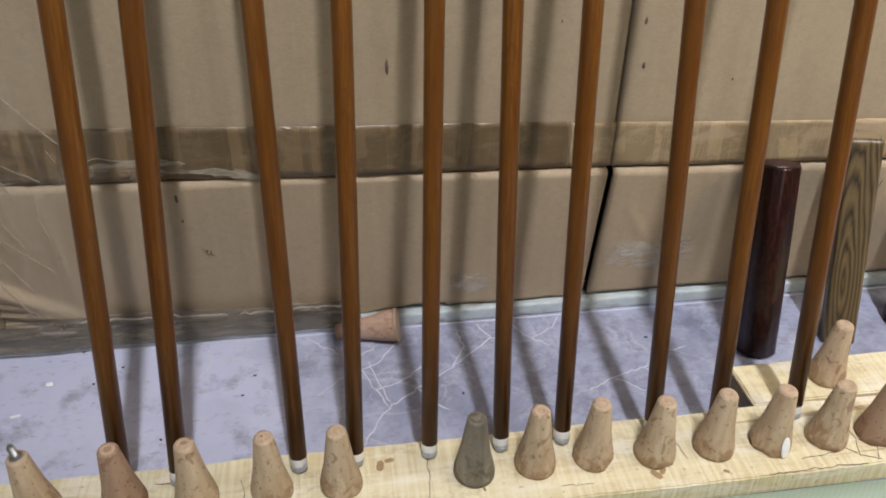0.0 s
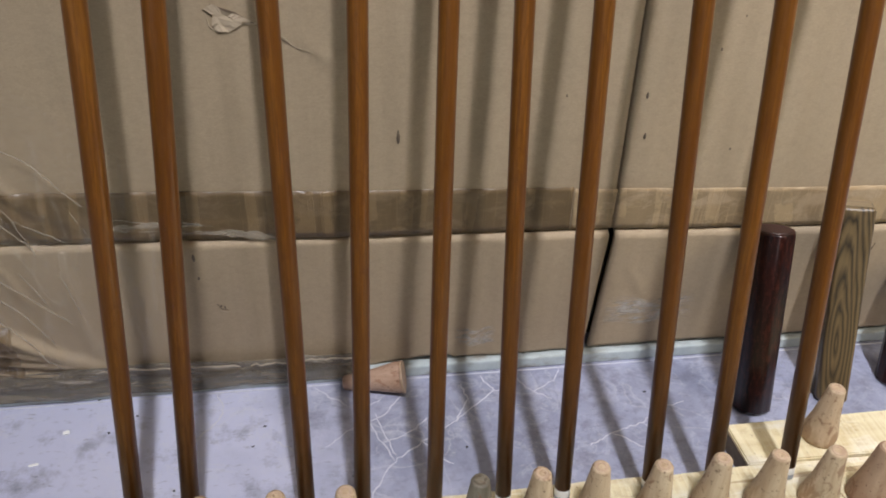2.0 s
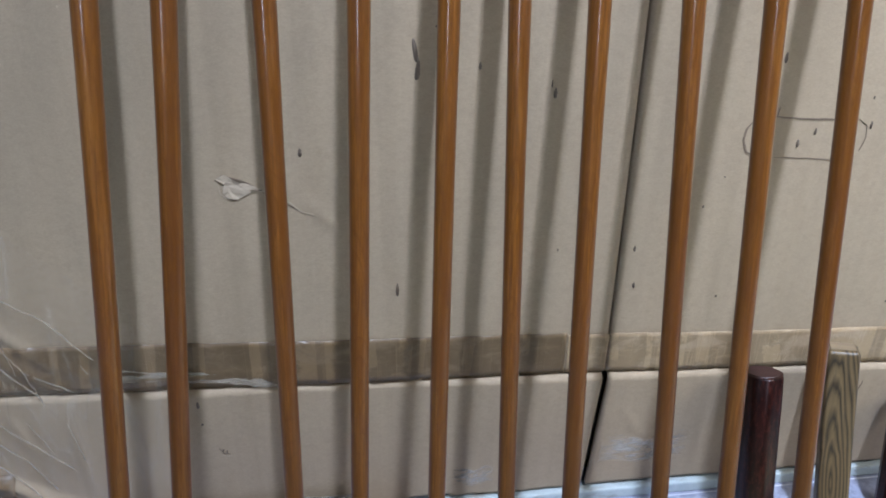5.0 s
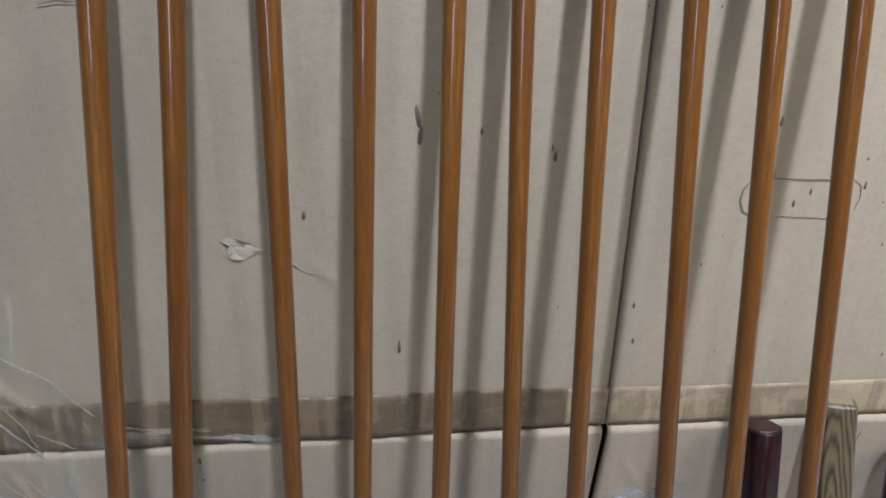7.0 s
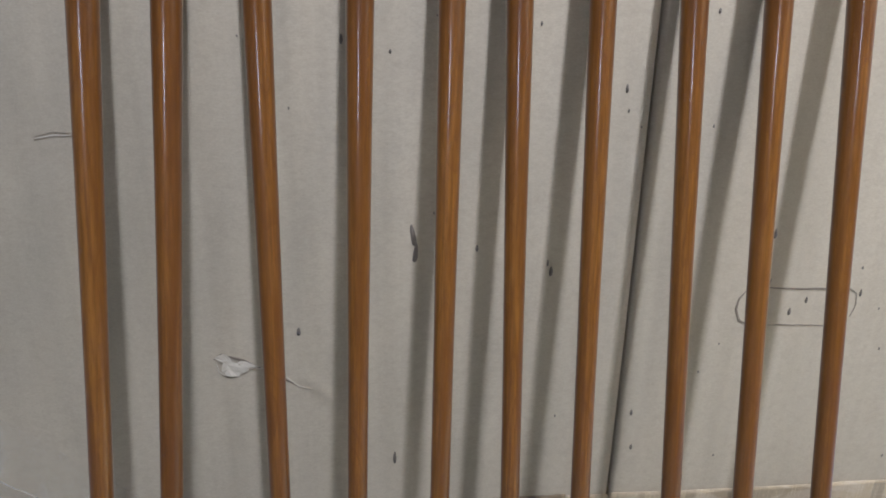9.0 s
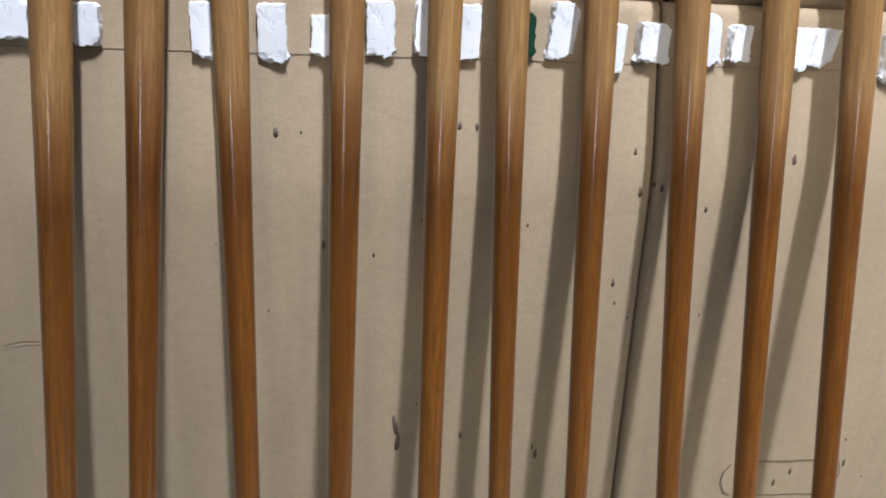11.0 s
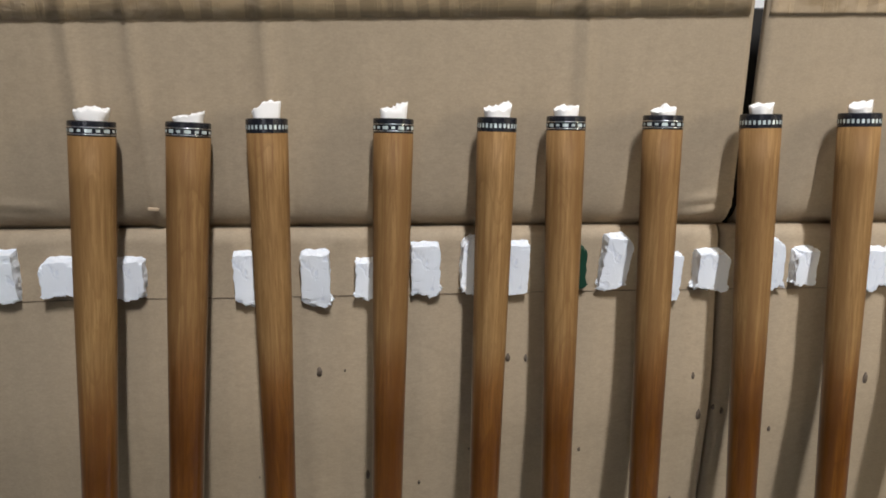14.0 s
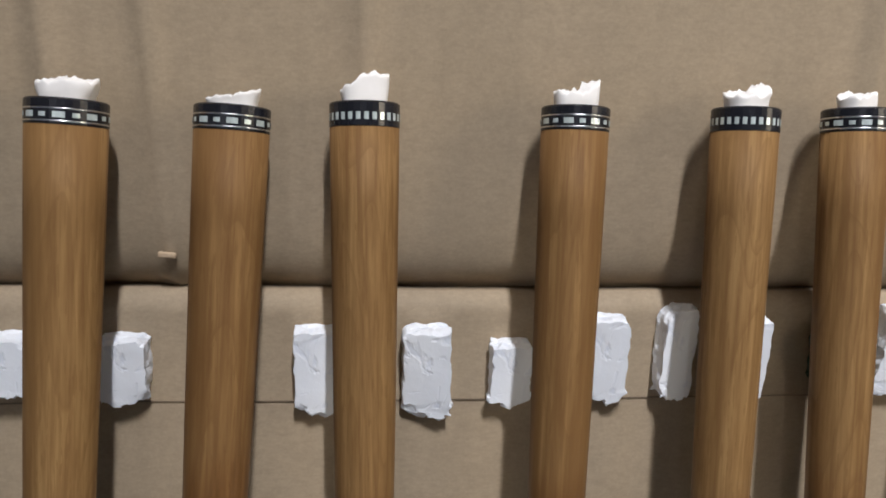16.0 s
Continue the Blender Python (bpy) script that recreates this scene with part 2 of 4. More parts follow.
def pine():
    """Rough-sawn softwood with saw marks across the grain."""
    n = Nodes("pale_pine")
    grain = n.noise(n.place((5, 70, 70)), 1.0, 5, 0.6, 0.8)
    saw = n.noise(n.place((260, 9, 9)), 1.0, 3, 0.6)
    blot = n.noise(n.place((1, 1, 1)), 34, 5, 0.65)
    speck = n.noise(n.place((1, 1, 1)), 210, 3, 0.5)
    col = n.mix(n.ramp(grain, (0.25, 0.0), (0.75, 1.0)), (0.58, 0.475, 0.26), (0.78, 0.71, 0.48))
    col = n.mix(n.math("MULTIPLY", n.ramp(saw, (0.42, 0.0), (0.58, 1.0)), 0.5), col, (0.82, 0.77, 0.58))
    col = n.mix(n.math("MULTIPLY", n.ramp(blot, (0.52, 0.0), (0.74, 1.0)), 0.45), col, (0.56, 0.40, 0.20))
    col = n.mix(n.math("MULTIPLY", n.ramp(speck, (0.68, 0.0), (0.74, 1.0)), 0.6), col, (0.24, 0.15, 0.08))
    grime = n.noise(n.place((0.6, 1, 1)), 75, 6, 0.75, 0.4)
    col = n.mix(n.math("MULTIPLY", n.ramp(grime, (0.55, 0.0), (0.66, 1.0)), 0.45), col, (0.44, 0.33, 0.17))
    scrape = n.noise(n.place((4, 20, 20)), 4.0, 5, 0.7)
    col = n.mix(n.math("MULTIPLY", n.ramp(scrape, (0.52, 0.0), (0.62, 1.0)), 0.55), col, (0.84, 0.80, 0.70))
    split = n.noise(n.place((3, 95, 95)), 1.0, 3, 0.5, 0.6)
    col = n.mix(n.math("MULTIPLY", n.ramp(split, (0.70, 0.0), (0.73, 1.0)), 0.55), col, (0.34, 0.22, 0.11))
    n.bump(n.math("ADD", saw, grain), 0.8, 0.0018)
    return n.done(col, 0.7)


PINE = pine()
CONE_WOOD = raw_wood("turned_beech", (0.58, 0.455, 0.31), (0.38, 0.265, 0.16), 1.3, 0.6, 0.6, "z")
CONE_GREY = raw_wood("grey_weathered_wood", (0.29, 0.255, 0.195), (0.10, 0.088, 0.066), 0.9, 0.75, 0.55, "z")
CONE_RED = raw_wood("reddish_beech", (0.42, 0.285, 0.19), (0.27, 0.16, 0.10), 0.9, 0.6, 0.6, "z")
CONE_TOP = raw_wood("cut_end_grain", (0.56, 0.42, 0.30), (0.40, 0.28, 0.19), 2.0)


def rosewood():
    """Dark lacquered wood: red-brown flecks over near-black grain, a little dusty."""
    n = Nodes("dark_rosewood")
    grain = n.noise(n.place((240, 240, 9)), 1.0, 4, 0.6, 0.4)
    fleck = n.noise(n.place((420, 420, 130)), 1.0, 4, 0.7)
    cloud = n.noise(n.place((1, 1, 0.4)), 55, 4, 0.6)
    col = n.mix(n.ramp(grain, (0.38, 0.0), (0.62, 1.0)), (0.004, 0.0010, 0.0009), (0.022, 0.0045, 0.003))
    col = n.mix(n.math("MULTIPLY", n.ramp(fleck, (0.50, 0.0), (0.62, 1.0)), 0.75), col, (0.062, 0.015, 0.009))
    col = n.mix(n.math("MULTIPLY", n.ramp(cloud, (0.58, 0.0), (0.75, 1.0)), 0.3), col, (0.055, 0.016, 0.010))
    n.bump(n.math("ADD", fleck, grain), 0.12, 0.0004)
    return n.done(col, 0.3, Specular_IOR_Level=0.3)


ROSEWOOD = rosewood()


def bocote():
    """Nested dark arches of flat-sawn grain."""
    n = Nodes("striped_bocote")
    warp = n.noise(n.place((40, 40, 9)), 1.0, 3, 0.5, 0.5)
    xyz = n.add("ShaderNodeSeparateXYZ", Vector=n.coord.outputs["Object"]).outputs
    lean = n.math("MULTIPLY", xyz["Z"], 0.035)
    x = n.math("MULTIPLY", n.math("SUBTRACT", n.math("ADD", xyz["X"], -0.0005), lean), 150.0)
    z = n.math("MULTIPLY", n.math("ADD", xyz["Z"], -0.062), 17.0)
    far = n.math("SQRT", n.math("ADD", n.math("MULTIPLY", x, x), n.math("MULTIPLY", z, z)))
    far = n.math("ADD", far, n.math("MULTIPLY", warp, 1.5))
    rings = n.math("FRACT", n.math("MULTIPLY", far, 2.2))
    col = n.mix(n.ramp(rings, (0.0, 0.0), (0.16, 0.35), (0.42, 1.0), (0.72, 0.8), (1.0, 0.0)), (0.022, 0.014, 0.007), (0.165, 0.113, 0.050))
    fine = n.noise(n.place((420, 420, 8)), 1.0, 3)
    col = n.mix(n.math("MULTIPLY", n.ramp(fine, (0.4, 0.0), (0.65, 1.0)), 0.45), col, (0.085, 0.058, 0.028))
    n.bump(fine, 0.15, 0.0004)
    return n.done(col, 0.42)


BOCOTE = bocote()


def marble():
    n = Nodes("blue_grey_marble_print")
    cloud = n.noise(n.place((1, 1, 1)), 9, 6, 0.6, 0.5)
    fine = n.noise(n.place((1, 1, 1)), 85, 5, 0.65)
    col = n.mix(n.ramp(cloud, (0.32, 0.0), (0.68, 1.0)), (0.235, 0.255, 0.36), (0.46, 0.485, 0.655))
    col = n.mix(n.math("MULTIPLY", n.ramp(fine, (0.48, 0.0), (0.72, 1.0)), 0.6), col, (0.16, 0.165, 0.215))
    tone = n.noise(n.place((1, 1, 1), shift=(0.37, 0.1, 0)), 3.2, 3, 0.5)
    col = n.mix(n.math("MULTIPLY", n.ramp(tone, (0.38, 0.0), (0.62, 1.0)), 0.5), col, (0.17, 0.185, 0.26))
    across = n.add("ShaderNodeSeparateXYZ", Vector=n.coord.outputs["Object"]).outputs["X"]
    # Paler towards the left, along a wavering edge.
    pale_edge = n.math("ADD", across, n.math("MULTIPLY", n.math("SUBTRACT", n.noise(n.place((1, 1, 1), shift=(7, 0, 0)), 11, 4), 0.5), 0.35))
    pale = n.mix(fine, (0.56, 0.58, 0.77), (0.70, 0.72, 0.91))
    col = n.mix(n.ramp(n.math("ADD", pale_edge, 0.5), (0.40, 0.72), (0.60, 0.0)), col, pale)
    for scale, width, weight in ((7.0, 0.006, 0.45), (13.0, 0.007, 0.35), (29.0, 0.010, 0.22)):
        f = n.noise(n.place((1, 1, 1), rot=(0, 0, scale)), scale, 5, 0.6, 0.9)
        near = n.math("ABSOLUTE", n.math("SUBTRACT", f, 0.5))
        gate = n.ramp(n.noise(n.place((1, 1, 1), shift=(scale, 0, 0)), 6.0, 2), (0.42, 0.0), (0.58, 1.0))
        col = n.mix(n.math("MULTIPLY", n.math("MULTIPLY", n.ramp(near, (0.0, 1.0), (width, 0.35), (width * 3, 0.0)), gate), weight), col, (0.60, 0.61, 0.68))
    dirt = n.noise(n.place((1, 1, 1)), 26, 6, 0.7)
    col = n.mix(n.math("MULTIPLY", n.ramp(dirt, (0.52, 0.0), (0.70, 1.0)), 0.6), col, (0.13, 0.13, 0.165))
    dash = n.noise(n.place((0.6, 1.6, 1), rot=(0, 0, 0.3)), 130, 4, 0.6)
    col = n.mix(n.math("MULTIPLY", n.ramp(dash, (0.60, 0.0), (0.70, 1.0)), 0.38), col, (0.10, 0.10, 0.13))
    dust = n.noise(n.place((1, 1, 1), shift=(4, 2, 0)), 48, 5, 0.7)
    col = n.mix(n.math("MULTIPLY", n.ramp(dust, (0.56, 0.0), (0.72, 1.0)), 0.35), col, (0.58, 0.60, 0.68))
    n.bump(fine, 0.05, 0.0004)
    return n.done(col, n.ramp(fine, (0.3, 0.34), (0.7, 0.5)))


MARBLE = marble()
VEIN = plain("white_vein", (0.58, 0.59, 0.67), 0.4, 0.25, 300)
n = Nodes("pale_blue_strip")
worn = n.noise(n.place((1, 3, 3)), 22, 5, 0.65)
col = n.mix(n.noise(n.place((1, 1, 1)), 160, 3), (0.38, 0.45, 0.47), (0.54, 0.60, 0.62))
col = n.mix(n.math("MULTIPLY", n.ramp(worn, (0.50, 0.0), (0.66, 1.0)), 0.75), col, (0.20, 0.16, 0.11))
n.bump(worn, 0.4, 0.001)
SKIRT = n.done(col, 0.55)
PLASTER = plain("off_white_plaster", (0.70, 0.71, 0.72), 0.85, 0.06, 12)
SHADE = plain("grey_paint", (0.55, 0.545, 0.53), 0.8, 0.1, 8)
BLACK = plain("black_resin", (0.012, 0.013, 0.018), 0.25, 0.1)
# Near-black for the shade in the cardboard gaps and for dirt specks.
GAP = plain("gap_shade_and_specks", (0.02, 0.018, 0.016), 0.8, 0.2)
PEARL = plain("pearl_inlay", (0.64, 0.72, 0.70), 0.22, 0.35, 500, Metallic=0.35)
SILVER = plain("silver_ring", (0.75, 0.77, 0.78), 0.22, 0.05, Metallic=1.0)
FERRULE = plain("white_ferrule", (0.78, 0.78, 0.74), 0.35, 0.05)
TIP_GREY = plain("grey_leather_tip", (0.34, 0.36, 0.37), 0.3, 0.55, 420)
n = Nodes("white_polystyrene")
bead = n.noise(n.place((1, 1, 1)), 260, 4, 0.65)
dent = n.noise(n.place((1, 1, 1)), 95, 3, 0.5, 1.2)
n.bump(n.math("ADD", n.math("MULTIPLY", bead, 0.5), n.ramp(dent, (0.36, 0.0), (0.44, 1.0))), 0.3, 0.0012)
FOAM = n.done(n.mix(n.ramp(dent, (0.34, 0.0), (0.42, 1.0)), (0.84, 0.88, 0.95), (0.93, 0.96, 1.0)), 0.75)
GREEN = plain("green_tape", (0.010, 0.050, 0.028), 0.4, 0.4, 300)
TISSUE = plain("white_tissue", (0.93, 0.90, 0.86), 0.9, 0.05, 320)
STAIN = plain("dark_glue_stain", (0.115, 0.085, 0.060), 0.6, 0.3, 400)
INK = plain("pencil_line", (0.17, 0.125, 0.085), 0.8, 0.3, 700)
PENCIL = plain("faint_pencil", (0.20, 0.15, 0.10), 0.8, 0.4, 60)
STEEL = plain("bright_steel", (0.42, 0.42, 0.40), 0.42, 0.1, Metallic=1.0)
WHITE = plain("white_paint", (0.85, 0.86, 0.86), 0.5, 0.04)
TORN = plain("torn_paper", (0.45, 0.365, 0.265), 0.85, 0.15, 300)


def woven():
    n = Nodes("pale_green_woven_sack")
    w = n.add("ShaderNodeTexChecker", Vector=n.place((1, 1, 1)), Scale=420.0).outputs[1]
    f = n.noise(n.place((1, 1, 1)), 40, 4)
    col = n.mix(n.math("MULTIPLY", w, 0.35), (0.40, 0.52, 0.43), (0.27, 0.38, 0.31))
    col = n.mix(n.math("MULTIPLY", f, 0.5), col, (0.50, 0.58, 0.50))
    n.bump(w, 0.4, 0.0008)
    return n.done(col, 0.5)


SACK = woven()
GLOW = bpy.data.materials.new("lamp_tube")
GLOW.use_nodes = True
GLOW.node_tree.nodes["Principled BSDF"].inputs["Emission Color"].default_value = (1.0, 0.97, 0.92, 1)
GLOW.node_tree.nodes["Principled BSDF"].inputs["Emission Strength"].default_value = 6.0

# Glowing shade of the added warm lamp.
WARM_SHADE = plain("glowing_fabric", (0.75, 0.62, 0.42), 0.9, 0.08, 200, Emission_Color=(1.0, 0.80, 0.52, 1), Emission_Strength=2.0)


# ---- building helpers ----
def mesh_of(name, bm, material, smooth=False):
    me = bpy.data.meshes.new(name)
    bmesh.ops.recalc_face_normals(bm, faces=bm.faces)
    bm.to_mesh(me)
    bm.free()
    for m in material if isinstance(material, (list, tuple)) else [material]:
        me.materials.append(m)
    for p in me.polygons:
        p.use_smooth = smooth
    return me


def part(name, bm, material, parent, label="", smooth=False):
    ob = new(name, mesh_of(name, bm, material, smooth))
    ob.parent = parent
    return tagged(ob, label)


def solo(name, bm, material, label, category, group="", kind="", m=None, smooth=False):
    ob = new(name, mesh_of(name, bm, material, smooth))
    if m is not None:
        ob.matrix_basis = m
    return tagged(ob, label, category, group, kind)


def thing(name, m, label, category, group="", kind=""):
    ob = new(name)
    ob.empty_display_size = 0.02
    ob.matrix_basis = m
    return tagged(ob, label, category, group, kind)


def box(x0, x1, y0, y1, z0, z1, bevel=0.0, seg=2):
    bm = bmesh.new()
    bmesh.ops.create_cube(bm, size=1.0, matrix=Matrix.Translation(((x0 + x1) / 2, (y0 + y1) / 2, (z0 + z1) / 2)) @ Matrix.Diagonal((x1 - x0, y1 - y0, z1 - z0, 1)))
    if bevel:
        bmesh.ops.bevel(bm, geom=bm.edges[:], offset=bevel, segments=seg, affect="EDGES", profile=0.5)
    return bm


def lathe(profile, sides=28, wobble=None, caps=True):
    """A turned body from (radius, height) pairs."""
    bm = bmesh.new()
    rings = []
    for r, z in profile:
        ring = []
        for k in range(sides):
            a = 2 * math.pi * k / sides
            rr = r * (1 + (wobble(a, z) if wobble else 0))
            ring.append(bm.verts.new((rr * math.cos(a), rr * math.sin(a), z)))
        rings.append(ring)
    for a, b in zip(rings, rings[1:]):
        for k in range(sides):
            bm.faces.new((a[k], a[(k + 1) % sides], b[(k + 1) % sides], b[k]))
    if caps:
        bm.faces.new(rings[0][::-1])
        bm.faces.new(rings[-1])
    return bm


def sheet(x_of, z_of, front, thick, nx, nz):
    """A sheet of card: x_of(u, v), z_of(u, v) give its outline, front(x, z) its face."""
    bm = bmesh.new()
    face, back = [], []
    for j in range(nz + 1):
        fr, br = [], []
        for i in range(nx + 1):
            u, v = i / nx, j / nz
            x, z = x_of(u, v), z_of(u, v)
            y = front(x, z)
            fr.append(bm.verts.new((x, y, z)))
            br.append(bm.verts.new((x, y + thick, z)))
        face.append(fr)
        back.append(br)
    for j in range(nz):
        for i in range(nx):
            bm.faces.new((face[j][i], face[j][i + 1], face[j + 1][i + 1], face[j + 1][i]))
            bm.faces.new((back[j][i], back[j + 1][i], back[j + 1][i + 1], back[j][i + 1]))
    for i in range(nx):
        bm.faces.new((face[0][i], back[0][i], back[0][i + 1], face[0][i + 1]))
        bm.faces.new((face[nz][i], face[nz][i + 1], back[nz][i + 1], back[nz][i]))
    for j in range(nz):
        bm.faces.new((face[j][0], face[j + 1][0], back[j + 1][0], back[j][0]))
        bm.faces.new((face[j][nx], back[j][nx], back[j + 1][nx], face[j + 1][nx]))
    return bm


def ribbon(points, width, up, thick=0.0006, taper=True):
    """A thin raised strip along points; up is the normal of the face that it lies on."""
    bm = bmesh.new()
    up = Vector(up)
    pts = [Vector(p) for p in points]
    rows = []
    for i, p in enumerate(pts):
        d = (pts[min(i + 1, len(pts) - 1)] - pts[max(i - 1, 0)]).normalized()
        s = d.cross(up).normalized()
        w = width * (0.35 if taper and i in (0, len(pts) - 1) else 1.0) / 2 * random.uniform(0.6, 1.3)
        rows.append([bm.verts.new(p + s * w), bm.verts.new(p + s * w + up * thick), bm.verts.new(p - s * w + up * thick), bm.verts.new(p - s * w)])
    for a, b in zip(rows, rows[1:]):
        for k in range(4):
            bm.faces.new((a[k], a[(k + 1) % 4], b[(k + 1) % 4], b[k]))
    bm.faces.new(rows[0])
    bm.faces.new(rows[-1][::-1])
    return bm


def rough_line(points, step, jitter, axes=(0, 1)):
    """The points joined by short jittered steps."""
    out = []
    for a, b in zip(points, points[1:]):
        a, b = Vector(a), Vector(b)
        n = max(1, int((b - a).length / step))
        for k in range(n):
            p = a.lerp(b, k / n)
            if out:
                for ax in axes:
                    p[ax] += random.uniform(-jitter, jitter)
            out.append(p)
    out.append(Vector(points[-1]))
    return out


# ---- the room ----
WALL_Y = 0.650
solo("floor", box(-2.5, 2.8, -2.8, 0.72, -0.08, 0.0), MARBLE, "blue-grey marble-patterned floor with white veins and dust", "floor", kind="structure")
solo("wall_back", box(-2.5, 2.8, 0.72, 0.82, -0.08, CEILING_Z), PLASTER, "off-white plaster wall behind the cardboard", "wall", kind="structure")
solo("wall_front", box(-2.5, 2.8, -2.9, -2.8, -0.08, CEILING_Z), SHADE, "grey painted wall", "wall", kind="structure")
solo("wall_left", box(-2.6, -2.5, -2.9, 0.82, -0.08, CEILING_Z), SHADE, "grey painted wall", "wall", kind="structure")
solo("wall_right", box(2.8, 2.9, -2.9, 0.82, -0.08, CEILING_Z), SHADE, "grey painted wall", "wall", kind="structure")
solo("ceiling", box(-2.6, 2.9, -2.9, 0.82, CEILING_Z, CEILING_Z + 0.1), PLASTER, "white ceiling", "ceiling", kind="structure")
lamp = thing("tube_lamp", pose(LAMP_X, LAMP_Y, LAMP_Z), "white batten lamp with a fluorescent tube", "lamp")
part("batten", box(-0.03, 0.03, -0.32, 0.32, 0.02, 0.06, 0.006), WHITE, lamp).matrix_basis = pose(0, 0, 0, 45, LAMP_TILT, 0)
part("tube", lathe([(0.013, -0.29), (0.013, 0.29)], 16), GLOW, lamp).matrix_basis = pose(0, 0, 0, 45, LAMP_TILT, 0) @ pose(0, 0, 0, 90, 0, 0)
for y in (-0.2, 0.2):
    part("hanging_rod", box(-0.004, 0.004, y - 0.004, y + 0.004, 0.05 + 0.9 * y, CEILING_Z - LAMP_Z), STEEL, lamp)
wall_lamp = thing("wall_lamp", pose(*REAR_LAMP), "upright white tube lamp on the grey wall", "lamp")
part("batten", box(-0.035, 0.035, -0.03, -0.01, -0.24, 0.24, 0.004), WHITE, wall_lamp)
part("tube", lathe([(0.012, -0.21), (0.012, 0.21)], 16), GLOW, wall_lamp)

# Body made up for the added warm lamp, out of view.
floor_lamp = thing("floor_lamp", pose(WARM_LAMP[0], WARM_LAMP[1], 0), "added, unseen floor lamp with a warm glowing drum shade that brightens the right side", "lamp")
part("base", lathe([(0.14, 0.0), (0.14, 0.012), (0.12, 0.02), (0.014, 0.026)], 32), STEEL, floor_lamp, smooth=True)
part("pole", lathe([(0.010, 0.02), (0.010, WARM_LAMP[2] - 0.16)], 16), STEEL, floor_lamp, smooth=True)
part("shade", lathe([(0.155, WARM_LAMP[2] - 0.18), (0.125, WARM_LAMP[2] + 0.18), (0.122, WARM_LAMP[2] + 0.18), (0.152, WARM_LAMP[2] - 0.18)], 36, caps=False), WARM_SHADE, floor_lamp, "warm glowing fabric shade of the added lamp", smooth=True)

FLOOR_OB = bpy.data.objects["floor"]

# ---- the cardboard ----
def flap_top(x):
    return 0.165 - 0.035 * x


def tape_top(x):
    return 0.2122 - 0.042 * x


def fold(x):
    return 0.7497 - 0.0155 * x


def wave(x, z, s=1.0):
    return 0.0007 * s * noise.noise(Vector((x * 55, z * 1.6, 8.3))) + 0.0022 * s * noise.noise(Vector((x * 5, z * 4, 1.7))) + 0.0007 * s * noise.noise(Vector((x * 24, z * 9, 5.1)))


def ridge(x, z, ax, az, bx, bz, high, width):
    """A crease from (ax, az) to (bx, bz), fading at its ends."""
    d = Vector((bx - ax, bz - az))
    t = (Vector((x - ax, z - az)) @ d) / d.length_squared
    if not 0 < t < 1:
        return 0.0
    off = (Vector((x - ax, z - az)) - d * t).length
    return high * math.exp(-(off / width) ** 2) * math.sin(math.pi * t)


def brow(x, z):
    return 0.0045 * max(0.0, 1 - (fold(x) - z) / 0.006) ** 2


def bend(z):
    """The upper third of the sheets bows back towards the wall."""
    t = min(1.0, max(0.0, (z - 0.62) / 0.14))
    return 0.018 * t * t * (3 - 2 * t)


def panel_face(x, z):
    y = WALL_Y + wave(x, z) + bend(z) + brow(x, z)
    y -= ridge(x, z, -0.33, 0.33, -0.20, 0.19, 0.0042, 0.004) + ridge(x, z, -0.30, 0.42, -0.245, 0.20, 0.0035, 0.007)
    y -= ridge(x, z, -0.17, 0.20, -0.15, 0.80, 0.0012, 0.012)
    y -= ridge(x, z, 0.0, 0.345, 0.03, 0.31, 0.0015, 0.004)
    return y


def tape_face(x, z):
    y = panel_face(x, z) - 0.0012
    y -= 0.0008 * noise.noise(Vector((x * 130, z * 12, 0.3)))
    y -= ridge(x, z, -0.22, 0.19, 0.02, 0.178, 0.0032, 0.0025) + ridge(x, z, -0.265, 0.225, -0.20, 0.17, 0.0035, 0.003) + ridge(x, z, -0.23, 0.215, -0.16, 0.18, 0.003, 0.003)
    return y


def flap_face(x, z):
    y = WALL_Y - 0.004 + wave(x + 3, z, 1.2)
    y += 0.004 * max(0.0, 1 - (flap_top(x) - z) / 0.004) ** 2 + 0.055 * (flap_top(x) - z)
    for k in range(6):
        y -= ridge(x, z, -0.36 + 0.006 * k, 0.145 - 0.02 * k, -0.225 + 0.012 * k, 0.055 - 0.006 * k, 0.0078, 0.0032)
    y -= ridge(x, z, -0.255, 0.165, -0.235, 0.10, 0.002, 0.004) + ridge(x, z, -0.205, 0.16, -0.20, 0.05, 0.002, 0.006)
    y -= ridge(x, z, 0.285, 0.12, 0.31, 0.07, 0.0018, 0.003)
    return y


def upper_face(x, z):
    y = WALL_Y + 0.0170 + wave(x - 2, z, 0.7) + 0.0105 * math.exp(-max(0.0, z - fold(x)) / 0.0070)
    for a, b in ((-0.106, 0.0035), (-0.008, 0.004), (0.162, 0.003), (-0.075, 0.003)):
        y -= 0.0030 * math.exp(-((x - a + 0.02 * (z - 0.85)) / b) ** 2)
    y -= ridge(x, z, 0.225, 0.752, 0.268, 0.762, 0.003, 0.0022) + ridge(x, z, 0.225, 0.762, 0.268, 0.768, 0.002, 0.0025)
    y -= ridge(x, z, -0.17, 0.770, -0.125, 0.766, 0.0018, 0.0016)
    return y


def lerp(a, b, u):
    return a + (b - a) * u


